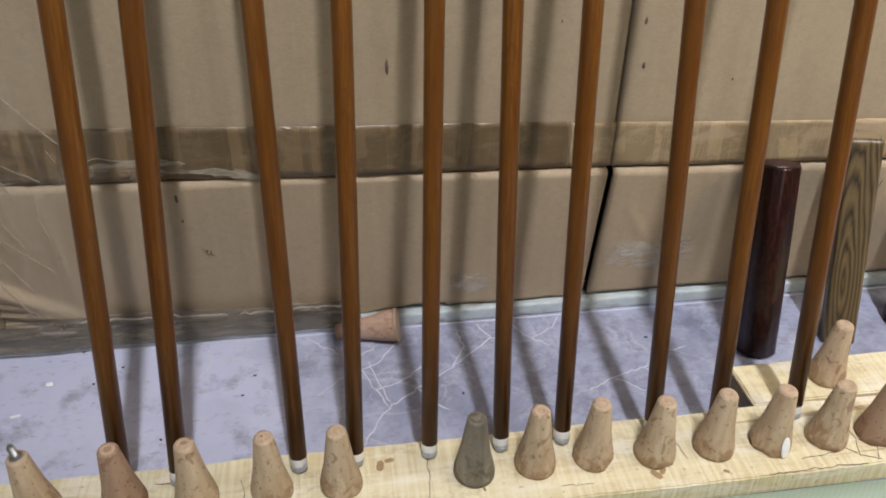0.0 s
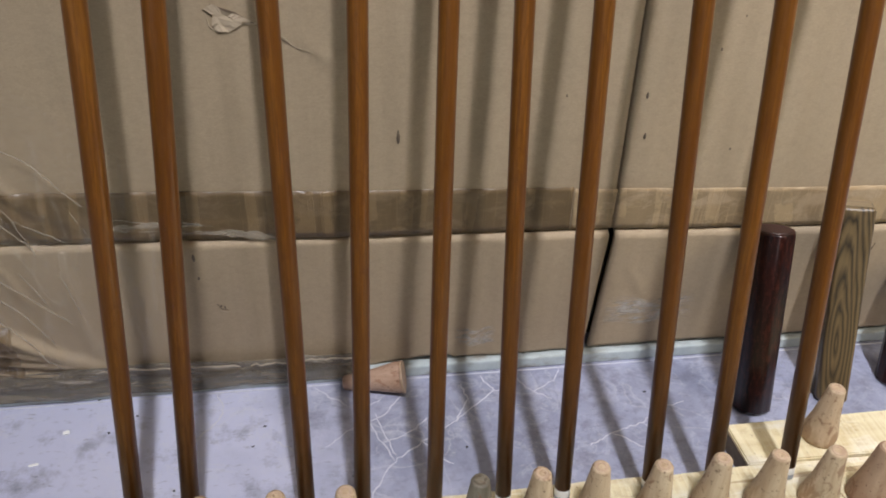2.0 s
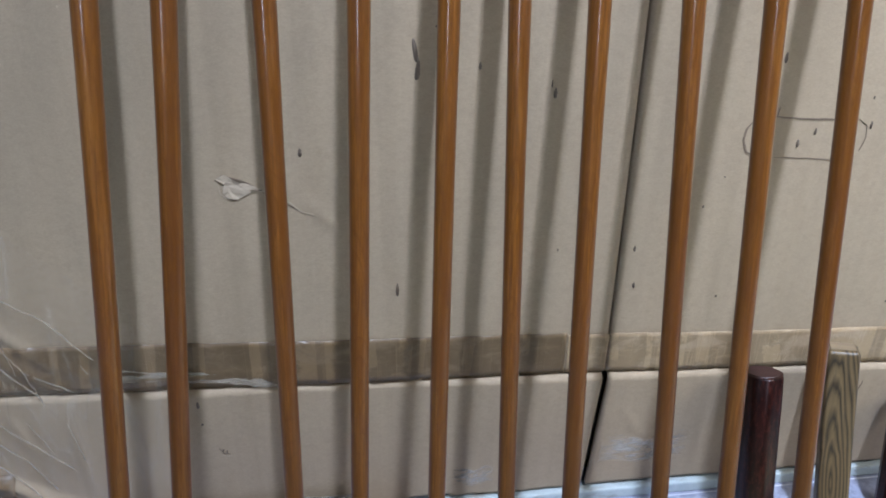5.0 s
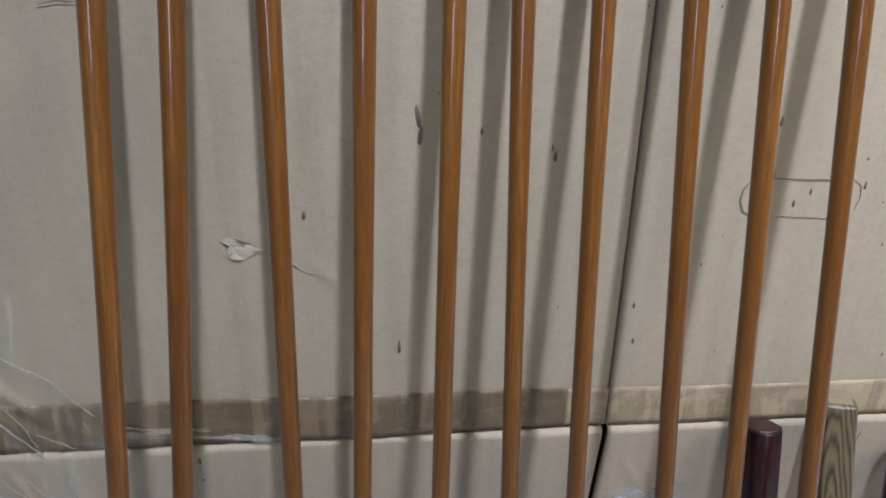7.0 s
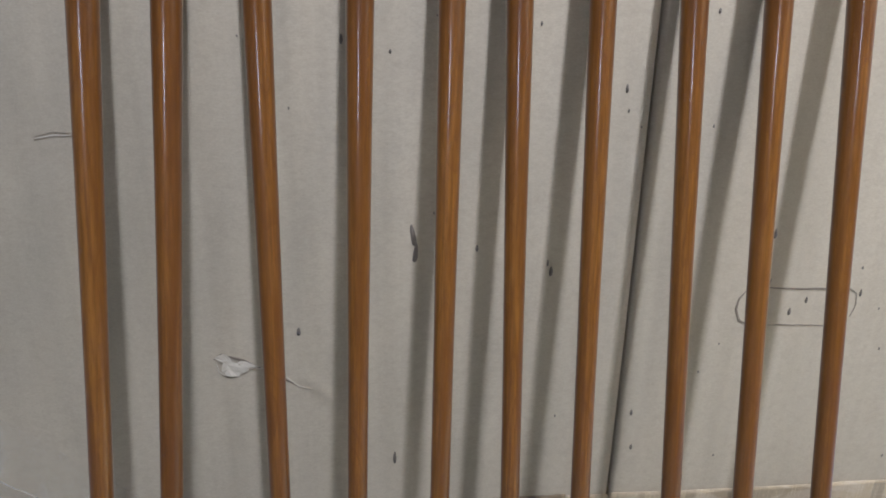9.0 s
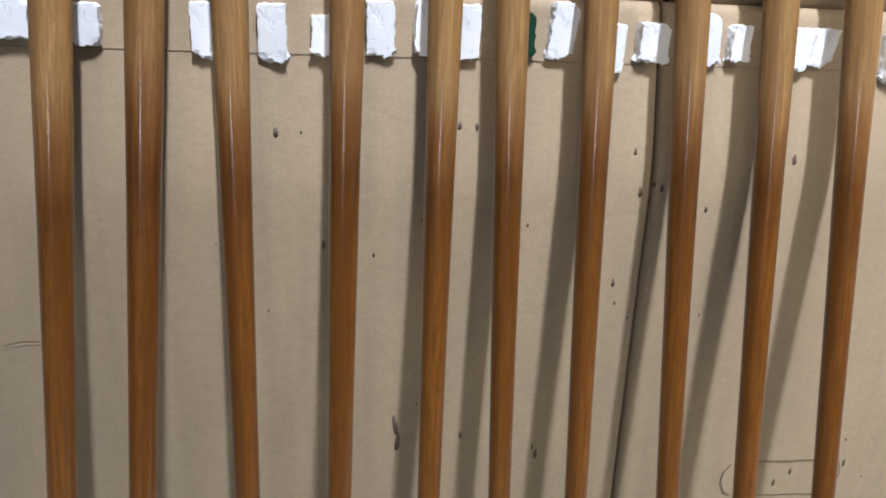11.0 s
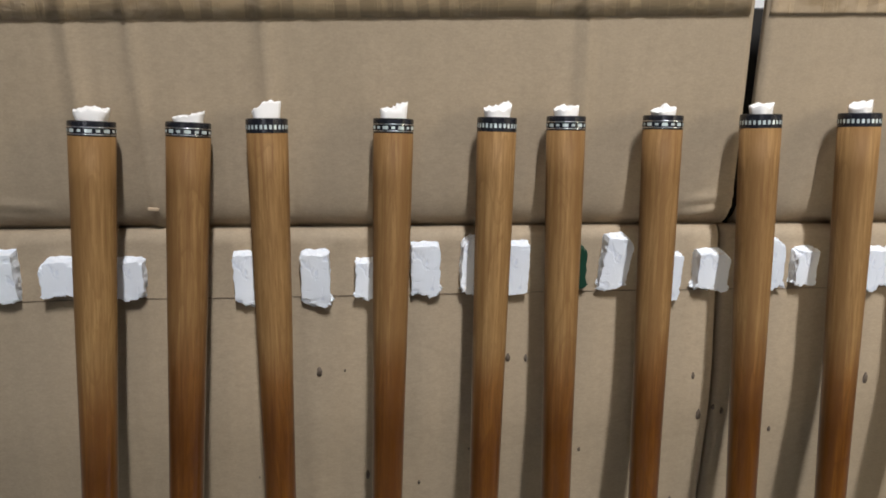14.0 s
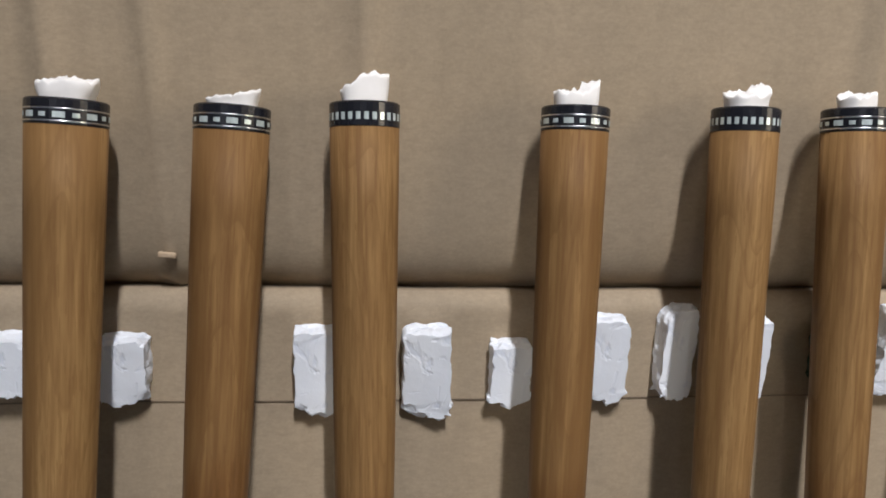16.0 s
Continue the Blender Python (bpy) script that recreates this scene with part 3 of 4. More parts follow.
carton_left = thing("flattened_carton", pose(0, 0, 0), "brown corrugated cardboard sheet standing upright, creased and stained", "cardboard", "cardboard sheets")
carton_right = thing("flattened_carton", pose(0, 0, 0), "brown corrugated cardboard sheet with a punched hand hole", "cardboard", "cardboard sheets")
X0, X1 = -0.62, 1.05
LEFT_PANEL = part("panel", sheet(lambda u, v: lerp(X0, lerp(0.2620, 0.2530, v), u), lambda u, v: lerp(flap_top(lerp(X0, 0.26, u)) + 0.002, fold(lerp(X0, 0.26, u)), v ** 0.9), panel_face, 0.005, 200, 220), CARD, carton_left, smooth=True)
RIGHT_PANEL = part("panel", sheet(lambda u, v: lerp(lerp(0.2640, 0.2550, v), X1, u), lambda u, v: lerp(flap_top(lerp(0.26, X1, u)) + 0.002, fold(lerp(0.26, X1, u)), v ** 0.9), panel_face, 0.005, 150, 200), CARD, carton_right, smooth=True)
LEFT_FLAP = part("lower_flap", sheet(lambda u, v: lerp(X0, lerp(0.2550, 0.2605, v), u), lambda u, v: lerp(0.016 + 0.004 * math.sin(u * 40) * (u < 0.85), flap_top(lerp(X0, 0.255, u)), v), flap_face, 0.005, 290, 50), CARD, carton_left, smooth=True)
RIGHT_FLAP = part("lower_flap", sheet(lambda u, v: lerp(lerp(0.2605, 0.2665, v), X1, u), lambda u, v: lerp(0.017, flap_top(lerp(0.26, X1, u)), v), flap_face, 0.005, 180, 40), CARD, carton_right, smooth=True)
LEFT_UPPER = part("upper_flap", sheet(lambda u, v: lerp(X0, lerp(0.2600, 0.2500, v), u), lambda u, v: lerp(fold(lerp(X0, 0.26, u)) - 0.012, 0.96, v), upper_face, 0.005, 260, 90), CARD, carton_left, smooth=True)
RIGHT_UPPER = part("upper_flap", sheet(lambda u, v: lerp(lerp(0.2660, 0.2615, v), X1, u), lambda u, v: lerp(fold(lerp(0.26, X1, u)) - 0.012, 0.884, v), upper_face, 0.005, 150, 60), CARD, carton_right, smooth=True)
# Added sheet that paints the shade seen through the gaps.
solo("backing_board", box(X0 - 0.02, X1 + 0.02, 0.694, 0.706, 0.0, 0.87), GAP, "near-black sheet added behind the cardboard as the shade in its gaps", "board")
part("plastic_film", sheet(lambda u, v: lerp(0.2500, 0.2605, u) - 0.005 * v, lambda u, v: lerp(0.77, 0.90, v), lambda x, z: WALL_Y + 0.0300 + 0.002 * math.sin(z * 60), 0.0006, 3, 16), WHITE, carton_left, "pale plastic film in the gap", smooth=True)


def tape(x0, x1, low, high, face, material, label, nx, nz=8):
    return solo("packing_tape", sheet(lambda u, v: lerp(x0, x1, u), lambda u, v: lerp(low(lerp(x0, x1, u)), high(lerp(x0, x1, u)), v), face, 0.0005, nx, nz),
                material, label, "tape", "packing tape strips", smooth=True)


left_tape = tape(X0, 0.2235, lambda x: flap_top(x) + 0.003, tape_top, tape_face, TAPE, "brown packing tape with a crinkled surface on cardboard", 330)
tape(0.2245, 0.2625, lambda x: flap_top(x) + 0.003, lambda x: tape_top(x) - 0.002, tape_face, TAPE_PALE, "pale translucent packing tape over a cardboard joint", 20)
tape(0.2640, X1, lambda x: flap_top(x) + 0.003, lambda x: tape_top(x) - 0.001, tape_face, TAPE_PALE, "pale brown packing tape with vertical wrinkles", 220)
tape(X0, 0.2515, lambda x: 0.866 + 0.012 * x, lambda x: 0.945, lambda x, z: upper_face(x, z) - 0.0012 - 0.0006 * noise.noise(Vector((x * 140, z * 8, 2))), TAPE_PALE, "wide brown packing tape along the top of the cardboard", 300)
tape(0.2630, X1, lambda x: 0.866 + 0.012 * x, lambda x: 0.8835, lambda x, z: upper_face(x, z) - 0.0012 - 0.0006 * noise.noise(Vector((x * 140, z * 8, 2))), TAPE_PALE, "wrinkled packing tape along the upper edge", 150)


def film_low(x):
    return 0.006 + 0.004 * noise.noise(Vector((x * 20, 3, 1)))


def film_high(x):
    return 0.040 + 0.006 * noise.noise(Vector((x * 9, 0, 0))) - 0.055 * max(0, x + 0.05)


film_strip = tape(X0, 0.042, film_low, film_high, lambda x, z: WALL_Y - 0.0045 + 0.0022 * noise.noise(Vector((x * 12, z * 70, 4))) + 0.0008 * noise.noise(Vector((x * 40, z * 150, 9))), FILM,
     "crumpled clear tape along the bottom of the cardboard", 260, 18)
# Strips on the film's folded edge, with the highlight in their pale colour.
EDGE = plain("lit_film_edge", (0.38, 0.33, 0.26), 0.25, 0.4, 200)
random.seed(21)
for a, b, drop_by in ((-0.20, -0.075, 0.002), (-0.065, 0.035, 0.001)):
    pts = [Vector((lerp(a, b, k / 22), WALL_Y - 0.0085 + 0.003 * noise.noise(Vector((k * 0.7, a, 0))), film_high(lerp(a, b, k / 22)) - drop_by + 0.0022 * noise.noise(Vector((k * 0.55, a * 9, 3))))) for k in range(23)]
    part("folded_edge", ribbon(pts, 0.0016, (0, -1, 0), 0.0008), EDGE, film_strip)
loose_film = tape(X0, -0.125, lambda x: 0.035, lambda x: 0.34 - 0.9 * max(0.0, x + 0.24), lambda x, z: (panel_face if z > flap_top(x) else flap_face)(x, z) - 0.0045 - 0.0012 * noise.noise(Vector((x * 30, z * 30, 7))), FILM_THIN,
     "loose clear film taped over the cardboard, crinkled", 120, 60)
loose_film.visible_shadow = False
# Pale see-through colour that paints the highlights on the film's folds.
CREASE_HIGHLIGHT = plain("film_crease_highlight", (0.52, 0.45, 0.35), 0.25, 0.3, 220, Alpha=0.42)


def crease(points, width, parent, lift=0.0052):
    """A raised strip along a sharp film fold; its highlight is painted pale."""
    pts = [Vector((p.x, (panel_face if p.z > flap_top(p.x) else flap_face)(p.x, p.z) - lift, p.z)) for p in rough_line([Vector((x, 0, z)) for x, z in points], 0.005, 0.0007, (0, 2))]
    part("crease", ribbon(pts, width * 1.25, (0, -1, 0), 0.0004), CREASE_HIGHLIGHT, parent)


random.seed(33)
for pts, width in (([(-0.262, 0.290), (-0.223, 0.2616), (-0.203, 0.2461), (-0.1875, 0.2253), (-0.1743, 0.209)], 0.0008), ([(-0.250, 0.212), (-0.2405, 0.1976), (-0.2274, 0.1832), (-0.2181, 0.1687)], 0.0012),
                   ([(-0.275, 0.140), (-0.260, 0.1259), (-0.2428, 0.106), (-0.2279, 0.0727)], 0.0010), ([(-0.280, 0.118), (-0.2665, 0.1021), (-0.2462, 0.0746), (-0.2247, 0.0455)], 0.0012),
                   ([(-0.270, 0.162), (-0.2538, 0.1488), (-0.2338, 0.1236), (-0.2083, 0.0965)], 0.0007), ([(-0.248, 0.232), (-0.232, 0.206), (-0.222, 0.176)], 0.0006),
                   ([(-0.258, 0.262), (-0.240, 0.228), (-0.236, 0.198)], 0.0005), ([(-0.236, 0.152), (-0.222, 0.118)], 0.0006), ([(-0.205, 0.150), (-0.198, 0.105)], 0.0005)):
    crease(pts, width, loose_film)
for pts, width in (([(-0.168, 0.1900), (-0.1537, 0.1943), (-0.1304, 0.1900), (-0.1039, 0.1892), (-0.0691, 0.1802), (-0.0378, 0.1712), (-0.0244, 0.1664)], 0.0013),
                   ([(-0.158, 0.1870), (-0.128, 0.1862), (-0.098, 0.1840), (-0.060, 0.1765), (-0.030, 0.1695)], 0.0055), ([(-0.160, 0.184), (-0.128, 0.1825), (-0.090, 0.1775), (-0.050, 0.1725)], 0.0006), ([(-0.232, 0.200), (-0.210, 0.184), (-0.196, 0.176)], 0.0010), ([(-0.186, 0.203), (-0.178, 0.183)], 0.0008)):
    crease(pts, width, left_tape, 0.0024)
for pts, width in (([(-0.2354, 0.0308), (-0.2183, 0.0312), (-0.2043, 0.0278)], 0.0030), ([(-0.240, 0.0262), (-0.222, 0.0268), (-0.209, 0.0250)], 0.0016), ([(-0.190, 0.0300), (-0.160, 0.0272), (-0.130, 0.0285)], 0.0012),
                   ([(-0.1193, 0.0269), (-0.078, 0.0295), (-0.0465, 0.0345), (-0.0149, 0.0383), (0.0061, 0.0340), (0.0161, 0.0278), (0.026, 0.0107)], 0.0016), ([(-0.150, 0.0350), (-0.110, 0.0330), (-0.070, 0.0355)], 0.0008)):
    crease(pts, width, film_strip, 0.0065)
tape(-0.34, -0.262, lambda x: 0.012, lambda x: 0.09 + 0.2 * (-0.262 - x), lambda x, z: flap_face(x, z) - 0.0015 - 0.0006 * noise.noise(Vector((x * 140, z * 30, 2))), TAPE, "strip of brown tape wrapped down the cardboard flap", 30, 16)


def drop(x, z, wide, high, parent, face=panel_face, lean=0.0):
    """A dried drip, thick at its lower end."""
    bm = bmesh.new()
    rim, top = [], []
    n = 14
    for k in range(n):
        a = 2 * math.pi * k / n
        w = wide / 2 * (0.55 + 0.45 * (1 - math.sin(a)) / 2 + 0.12 * random.uniform(-1, 1))
        dx, dz = w * math.cos(a), high / 2 * math.sin(a)
        px, pz = x + dx + lean * dz, z + dz
        y = face(px, pz)
        rim.append(bm.verts.new((px, y + 0.0002, pz)))
        top.append(bm.verts.new((px - 0.2 * dx, y - 0.0006, pz - 0.1 * dz)))
    for k in range(n):
        bm.faces.new((rim[k], rim[(k + 1) % n], top[(k + 1) % n], top[k]))
    bm.faces.new(top)
    part("glue_stain", bm, STAIN, parent, smooth=True)


random.seed(4)
for x, z, w, h in ((0.0730, 0.2570, 3.6, 13), (0.0010, 0.3790, 4, 7), (0.1350, 0.4420, 3, 6), (0.1930, 0.4210, 4, 9), (0.1900, 0.4280, 1.6, 6), (0.2380, 0.5600, 3, 6.5),
                   (0.2410, 0.5440, 2, 3), (0.2520, 0.5320, 1.6, 2.5), (0.0030, 0.5490, 1.6, 2), (0.1020, 0.4710, 1.5, 2), (0.2070, 0.2870, 1.5, 3), (0.0120, 0.6660, 4.4, 6),
                   (0.0270, 0.6660, 1.6, 2), (0.0390, 0.5940, 3, 7), (0.0710, 0.5860, 2.4, 3), (0.1250, 0.6700, 4, 5), (0.1360, 0.6690, 3, 5), (0.1730, 0.6040, 2.4, 3),
                   (0.2430, 0.6530, 2.6, 5), (0.2490, 0.6260, 4, 8), (0.1570, 0.5190, 1.2, 1.6), (-0.0270, 0.5960, 1.2, 1.6), (0.1020, 0.6090, 1.3, 2)):
    drop(x, z, w / 1000, h / 1000, LEFT_PANEL)
drop(0.0870, 0.4540, 0.0055, 0.018, LEFT_PANEL, lean=-0.15)
drop(0.0890, 0.4400, 0.0055, 0.016, LEFT_PANEL, lean=0.1)
for x, z, w, h in ((0.3280, 0.3220, 2, 3), (0.3560, 0.2340, 2, 2.5), (0.3070, 0.5320, 1.6, 3), (0.2740, 0.2850, 3, 6), (0.2780, 0.2490, 3, 6), (0.3990, 0.3750, 3.6, 7), (0.4120, 0.3850, 3, 6),
                   (0.3730, 0.4450, 3.4, 9), (0.4600, 0.3890, 3, 7), (0.4560, 0.4120, 2, 3), (0.4920, 0.3330, 2, 3), (0.3420, 0.3480, 1.4, 2), (0.5260, 0.2170, 2, 3), (0.2580, 0.6310, 3, 4),
                   (0.2640, 0.6280, 3, 5), (0.2980, 0.6130, 3, 4), (0.3580, 0.6470, 4.4, 8), (0.4810, 0.3730, 1.5, 2), (0.3540, 0.5630, 1.3, 2), (0.4030, 0.6050, 1.3, 2)):
    drop(x, z, w / 1000, h / 1000, RIGHT_PANEL)
drop(-0.0990, 0.1550, 0.0035, 0.008, LEFT_FLAP, flap_face)
for x, z, w in ((-0.0980, 0.1330, 3), (-0.0840, 0.1000, 2), (-0.0810, 0.0980, 2)):
    drop(x, z, w / 1000, 0.003, LEFT_FLAP, flap_face)


def drawn(name, points, width, parent, material, face=panel_face, jitter=0.0004, label=""):
    pts = [Vector((p.x, face(p.x, p.z) - 0.0001, p.z)) for p in rough_line([Vector((x, 0, z)) for x, z in points], 0.006, jitter, (0, 2))]
    part(name, ribbon(pts, width, (0, -1, 0), 0.0005), material, parent, label)


drawn("hand_hole_cut", [(0.3630, 0.3650), (0.3560, 0.3690), (0.3520, 0.3790), (0.3530, 0.3880), (0.3580, 0.3960)], 0.0016, RIGHT_PANEL, INK)
drawn("hand_hole_cut", [(0.3770, 0.4060), (0.3760, 0.3980), (0.3990, 0.3960), (0.4300, 0.3940), (0.4480, 0.3940)], 0.0013, RIGHT_PANEL, INK)
drawn("hand_hole_cut", [(0.3800, 0.3640), (0.4100, 0.3620), (0.4430, 0.3590)], 0.0005, RIGHT_PANEL, INK)
drawn("hand_hole_cut", [(0.4490, 0.3940), (0.4560, 0.3890), (0.4580, 0.3790), (0.4550, 0.3670)], 0.0006, RIGHT_PANEL, INK)
drawn("torn_line", [(-0.0630, 0.3590), (-0.0570, 0.3630), (-0.0420, 0.3570), (-0.0270, 0.3480), (-0.0150, 0.3400), (-0.0050, 0.3340)], 0.0013, LEFT_PANEL, INK)
drawn("crack", [(0.5270, 0.1280), (0.5210, 0.1080)], 0.001, RIGHT_FLAP, INK, flap_face)
for x0, x1 in ((-0.60, 0.247),):
    drawn("pencil_line", [(x0, 0.7115 - 0.015 * x0), (x1, 0.7115 - 0.015 * x1)], 0.00035, LEFT_PANEL, PENCIL, jitter=0.0001)
drawn("pencil_line", [(0.252, 0.7115 - 0.015 * 0.252), (0.9, 0.7115 - 0.015 * 0.9)], 0.00035, RIGHT_PANEL, PENCIL, jitter=0.0001)

bm = bmesh.new()
random.seed(17)
rim = rough_line([Vector((x, 0, z)) for x, z in ((-0.0623, 0.3603), (-0.0564, 0.3641), (-0.0464, 0.3579), (-0.0314, 0.3522), (-0.0257, 0.3485), (-0.0354, 0.3492), (-0.0410, 0.3462), (-0.0460, 0.3435), (-0.0539, 0.3440), (-0.0583, 0.3490), (-0.0563, 0.3560), (-0.0623, 0.3603))], 0.0028, 0.0006, (0, 2))[:-1]
inner = [Vector((lerp(-0.050, p.x, 0.55), 0, lerp(0.352, p.z, 0.55))) for p in rim]
outer_ring = [bm.verts.new((p.x, panel_face(p.x, p.z) - 0.0004 - random.uniform(0, 0.0012), p.z)) for p in rim]
inner_ring = [bm.verts.new((p.x, panel_face(p.x, p.z) - random.uniform(0.0002, 0.0016), p.z)) for p in inner]
for k in range(len(rim)):
    q = (k + 1) % len(rim)
    bm.faces.new((outer_ring[k], outer_ring[q], inner_ring[q], inner_ring[k]))
bm.faces.new(inner_ring)
part("torn_patch", bm, TORN, LEFT_PANEL, "torn paper face of the cardboard")
drawn("torn_line", [(-0.0610, 0.3560), (-0.0600, 0.3480), (-0.0540, 0.3432), (-0.0455, 0.3428)], 0.0007, LEFT_PANEL, TORN)
drawn("torn_line", [(-0.0202, 0.3448), (-0.0087, 0.3390), (-0.0013, 0.3315), (0.0087, 0.3282)], 0.0005, LEFT_PANEL, TORN)
drawn("torn_line", [(-0.1582, 0.5327), (-0.1474, 0.5351), (-0.1372, 0.5343)], 0.0004, LEFT_PANEL, PENCIL)
drawn("torn_line", [(-0.1600, 0.5310), (-0.1474, 0.5335), (-0.1362, 0.5328)], 0.0010, LEFT_PANEL, TORN)
drawn("torn_line", [(-0.0872, 0.1029), (-0.0837, 0.0962), (-0.0783, 0.0948)], 0.0008, LEFT_FLAP, INK, flap_face)
drawn("torn_line", [(-0.0855, 0.0948), (-0.0800, 0.0925), (-0.0775, 0.0930)], 0.0012, LEFT_FLAP, TORN, flap_face)

n = Nodes("white_scuff")
f = n.noise(n.place((0.8, 1, 2.5)), 75, 6, 0.7)
gx, _, gz = n.add("ShaderNodeSeparateXYZ", Vector=n.coord.outputs["Generated"]).outputs
edge = n.math("MULTIPLY", n.math("MULTIPLY", gx, n.math("SUBTRACT", 1.0, gx)), n.math("MULTIPLY", gz, n.math("SUBTRACT", 1.0, gz)))
edge = n.math("MINIMUM", n.math("MULTIPLY", edge, 22.0), 1.0)
SCUFF = n.done((0.62, 0.58, 0.52), 0.7, Alpha=n.math("MULTIPLY", n.ramp(f, (0.42, 0.0), (0.64, 0.65)), edge))


def scuff(x0, x1, z0, z1, parent):
    part("scuff", sheet(lambda u, v: lerp(x0, x1, u), lambda u, v: lerp(z0, z1, v) + 0.004 * math.sin(u * 9), lambda x, z: flap_face(x, z) - 0.0006, 0.0002, 16, 6), SCUFF, parent, "whitish scuffed patch", smooth=True)


scuff(0.268, 0.360, 0.045, 0.078, RIGHT_FLAP)
scuff(0.125, 0.165, 0.030, 0.052, LEFT_FLAP)

solo("skirting", box(X0, X1, 0.6475, 0.664, 0.0, 0.013, 0.002), SKIRT, "pale blue strip along the foot of the cardboard", "skirting", kind="structure")

# ---- foam spacers ----
def foam(x0, x1, z0, z1, material, label, seed, deep=0.009, tilt=0.0):
    bm = bmesh.new()
    bmesh.ops.create_cube(bm, size=1.0)
    bmesh.ops.subdivide_edges(bm, edges=bm.edges[:], cuts=13, use_grid_fill=True)
    w, h = x1 - x0, z1 - z0
    rng = random.Random(seed * 7 + 3)
    slope = rng.uniform(-0.18, 0.18)
    chips = [(rng.choice((-0.5, 0.5)), rng.choice((-0.5, 0.5)), rng.uniform(0.001, 0.0042)) for _ in range(2)]
    for v in bm.verts:
        c = v.co.copy()
        rag = 1.7 if c.z < -0.4 else 0.5
        p = Vector((c.x * w, c.y * deep, c.z * h))
        q = p * 260 + Vector((seed * 3.1, 0, seed))
        p += Vector((noise.noise(q), 0.25 * noise.noise(q * 0.5 + Vector((9, 0, 0))), noise.noise(q + Vector((0, 9, 0))))) * 0.0018 * rag
        q = p * 900 + Vector((seed, 4, 0))
        p += Vector((noise.noise(q), 0, noise.noise(q + Vector((3, 0, 0))))) * 0.0009 * rag
        p.x += tilt * p.z
        if c.y < 0:
            p.y += slope * p.x + 0.3 * slope * p.z
        for cx, cz, size in chips:
            near = size - (Vector((c.x * w, 0, c.z * h)) - Vector((cx * w, 0, cz * h))).length
            if near > 0:
                p.x -= cx * near * 0.9
                p.z -= cz * near * 0.9
                p.y += 0.35 * near if c.y < 0 else 0.0
        v.co = p
    y = panel_face((x0 + x1) / 2, (z0 + z1) / 2) - deep / 2 + 0.0008
    solo("foam_block", bm, material, label, "foam block", "foam spacers", m=pose((x0 + x1) / 2, y, (z0 + z1) / 2))


for k, (x0, x1, z0, z1, deep, tilt) in enumerate((
        (-0.1780, -0.1490, 0.7150, 0.7460, 0.0095, 0.0), (-0.1360, -0.1180, 0.7185, 0.7410, 0.0110, 0.0), (-0.0970, -0.0820, 0.7160, 0.7400, 0.0100, 0.0),
        (-0.0330, -0.0200, 0.7090, 0.7420, 0.0090, 0.0), (0.0040, 0.0200, 0.7080, 0.7420, 0.0095, 0.0), (0.0350, 0.0490, 0.7120, 0.7360, 0.0095, 0.0),
        (0.0670, 0.0830, 0.7120, 0.7450, 0.0090, 0.0), (0.0960, 0.1080, 0.7130, 0.7480, 0.0100, 0.05), (0.1180, 0.1350, 0.7110, 0.7440, 0.0095, 0.0),
        (0.1800, 0.1950, 0.7120, 0.7470, 0.0105, 0.1), (0.2140, 0.2280, 0.7030, 0.7350, 0.0090, 0.0), (0.2380, 0.2560, 0.7110, 0.7360, 0.0115, 0.0),
        (0.2770, 0.2920, 0.7100, 0.7430, 0.0095, -0.1), (0.3000, 0.3130, 0.7120, 0.7360, 0.0105, 0.0), (0.3400, 0.3570, 0.7070, 0.7350, 0.0095, 0.0),
        (0.3580, 0.3730, 0.7100, 0.7350, 0.0105, 0.1), (0.4140, 0.4320, 0.6990, 0.7320, 0.0095, 0.0))):
    foam(x0, x1, z0, z1 - 0.0025, FOAM, "white torn polystyrene block glued to the cardboard", k, deep, tilt)
foam(0.1560, 0.1700, 0.7140, 0.7380, GREEN, "dark green torn foam block glued to the cardboard", 31)

# ---- plank, block and mat ----
PLANK_TOP = 0.02


def rough_box(x0, x1, y0, y1, z0, z1, nx, amount, seed):
    bm = box(x0, x1, y0, y1, z0, z1)
    bmesh.ops.subdivide_edges(bm, edges=[e for e in bm.edges if abs(e.verts[0].co.x - e.verts[1].co.x) > 0.01], cuts=nx, use_grid_fill=True)
    bmesh.ops.bevel(bm, geom=[e for e in bm.edges if e.is_manifold and e.calc_face_angle(0) > 0.5], offset=0.0012, segments=2, affect="EDGES")
    for v in bm.verts:
        p = v.co
        if p.z < z0 + 0.003:
            continue
        p.y += amount * noise.noise(Vector((p.x * 18 + seed, p.y * 40, p.z * 60)))
        p.y += 0.5 * amount * noise.noise(Vector((p.x * 130 + seed, p.y * 60, p.z * 90)))
        p.z += 0.3 * amount * noise.noise(Vector((p.x * 14, p.y * 30 + seed, 2)))
    return bm


plank = thing("plank", pose(0, 0, 0), "pale rough pine plank lying on the floor", "plank")
part("board", rough_box(-0.50, 0.62, 0.4215, 0.4890, 0.0, PLANK_TOP, 240, 0.0015, 3), PINE, plank)
KNOT = plain("knot_wood", (0.20, 0.10, 0.05), 0.6, 0.45, 260)
CRACK = plain("dark_crack", (0.13, 0.075, 0.035), 0.8, 0.3)
SMUDGE = plain("brown_smudge", (0.34, 0.23, 0.12), 0.75, 0.35, 500)
random.seed(9)
part("knot", lathe([(0.011, 0.0), (0.0105, 0.0012), (0.006, 0.0018), (0.002, 0.0012)], 18, lambda a, z: 0.2 * math.sin(3 * a)), KNOT, plank, "dark knot").matrix_basis = pose(0.434, 0.452, PLANK_TOP - 0.0005)
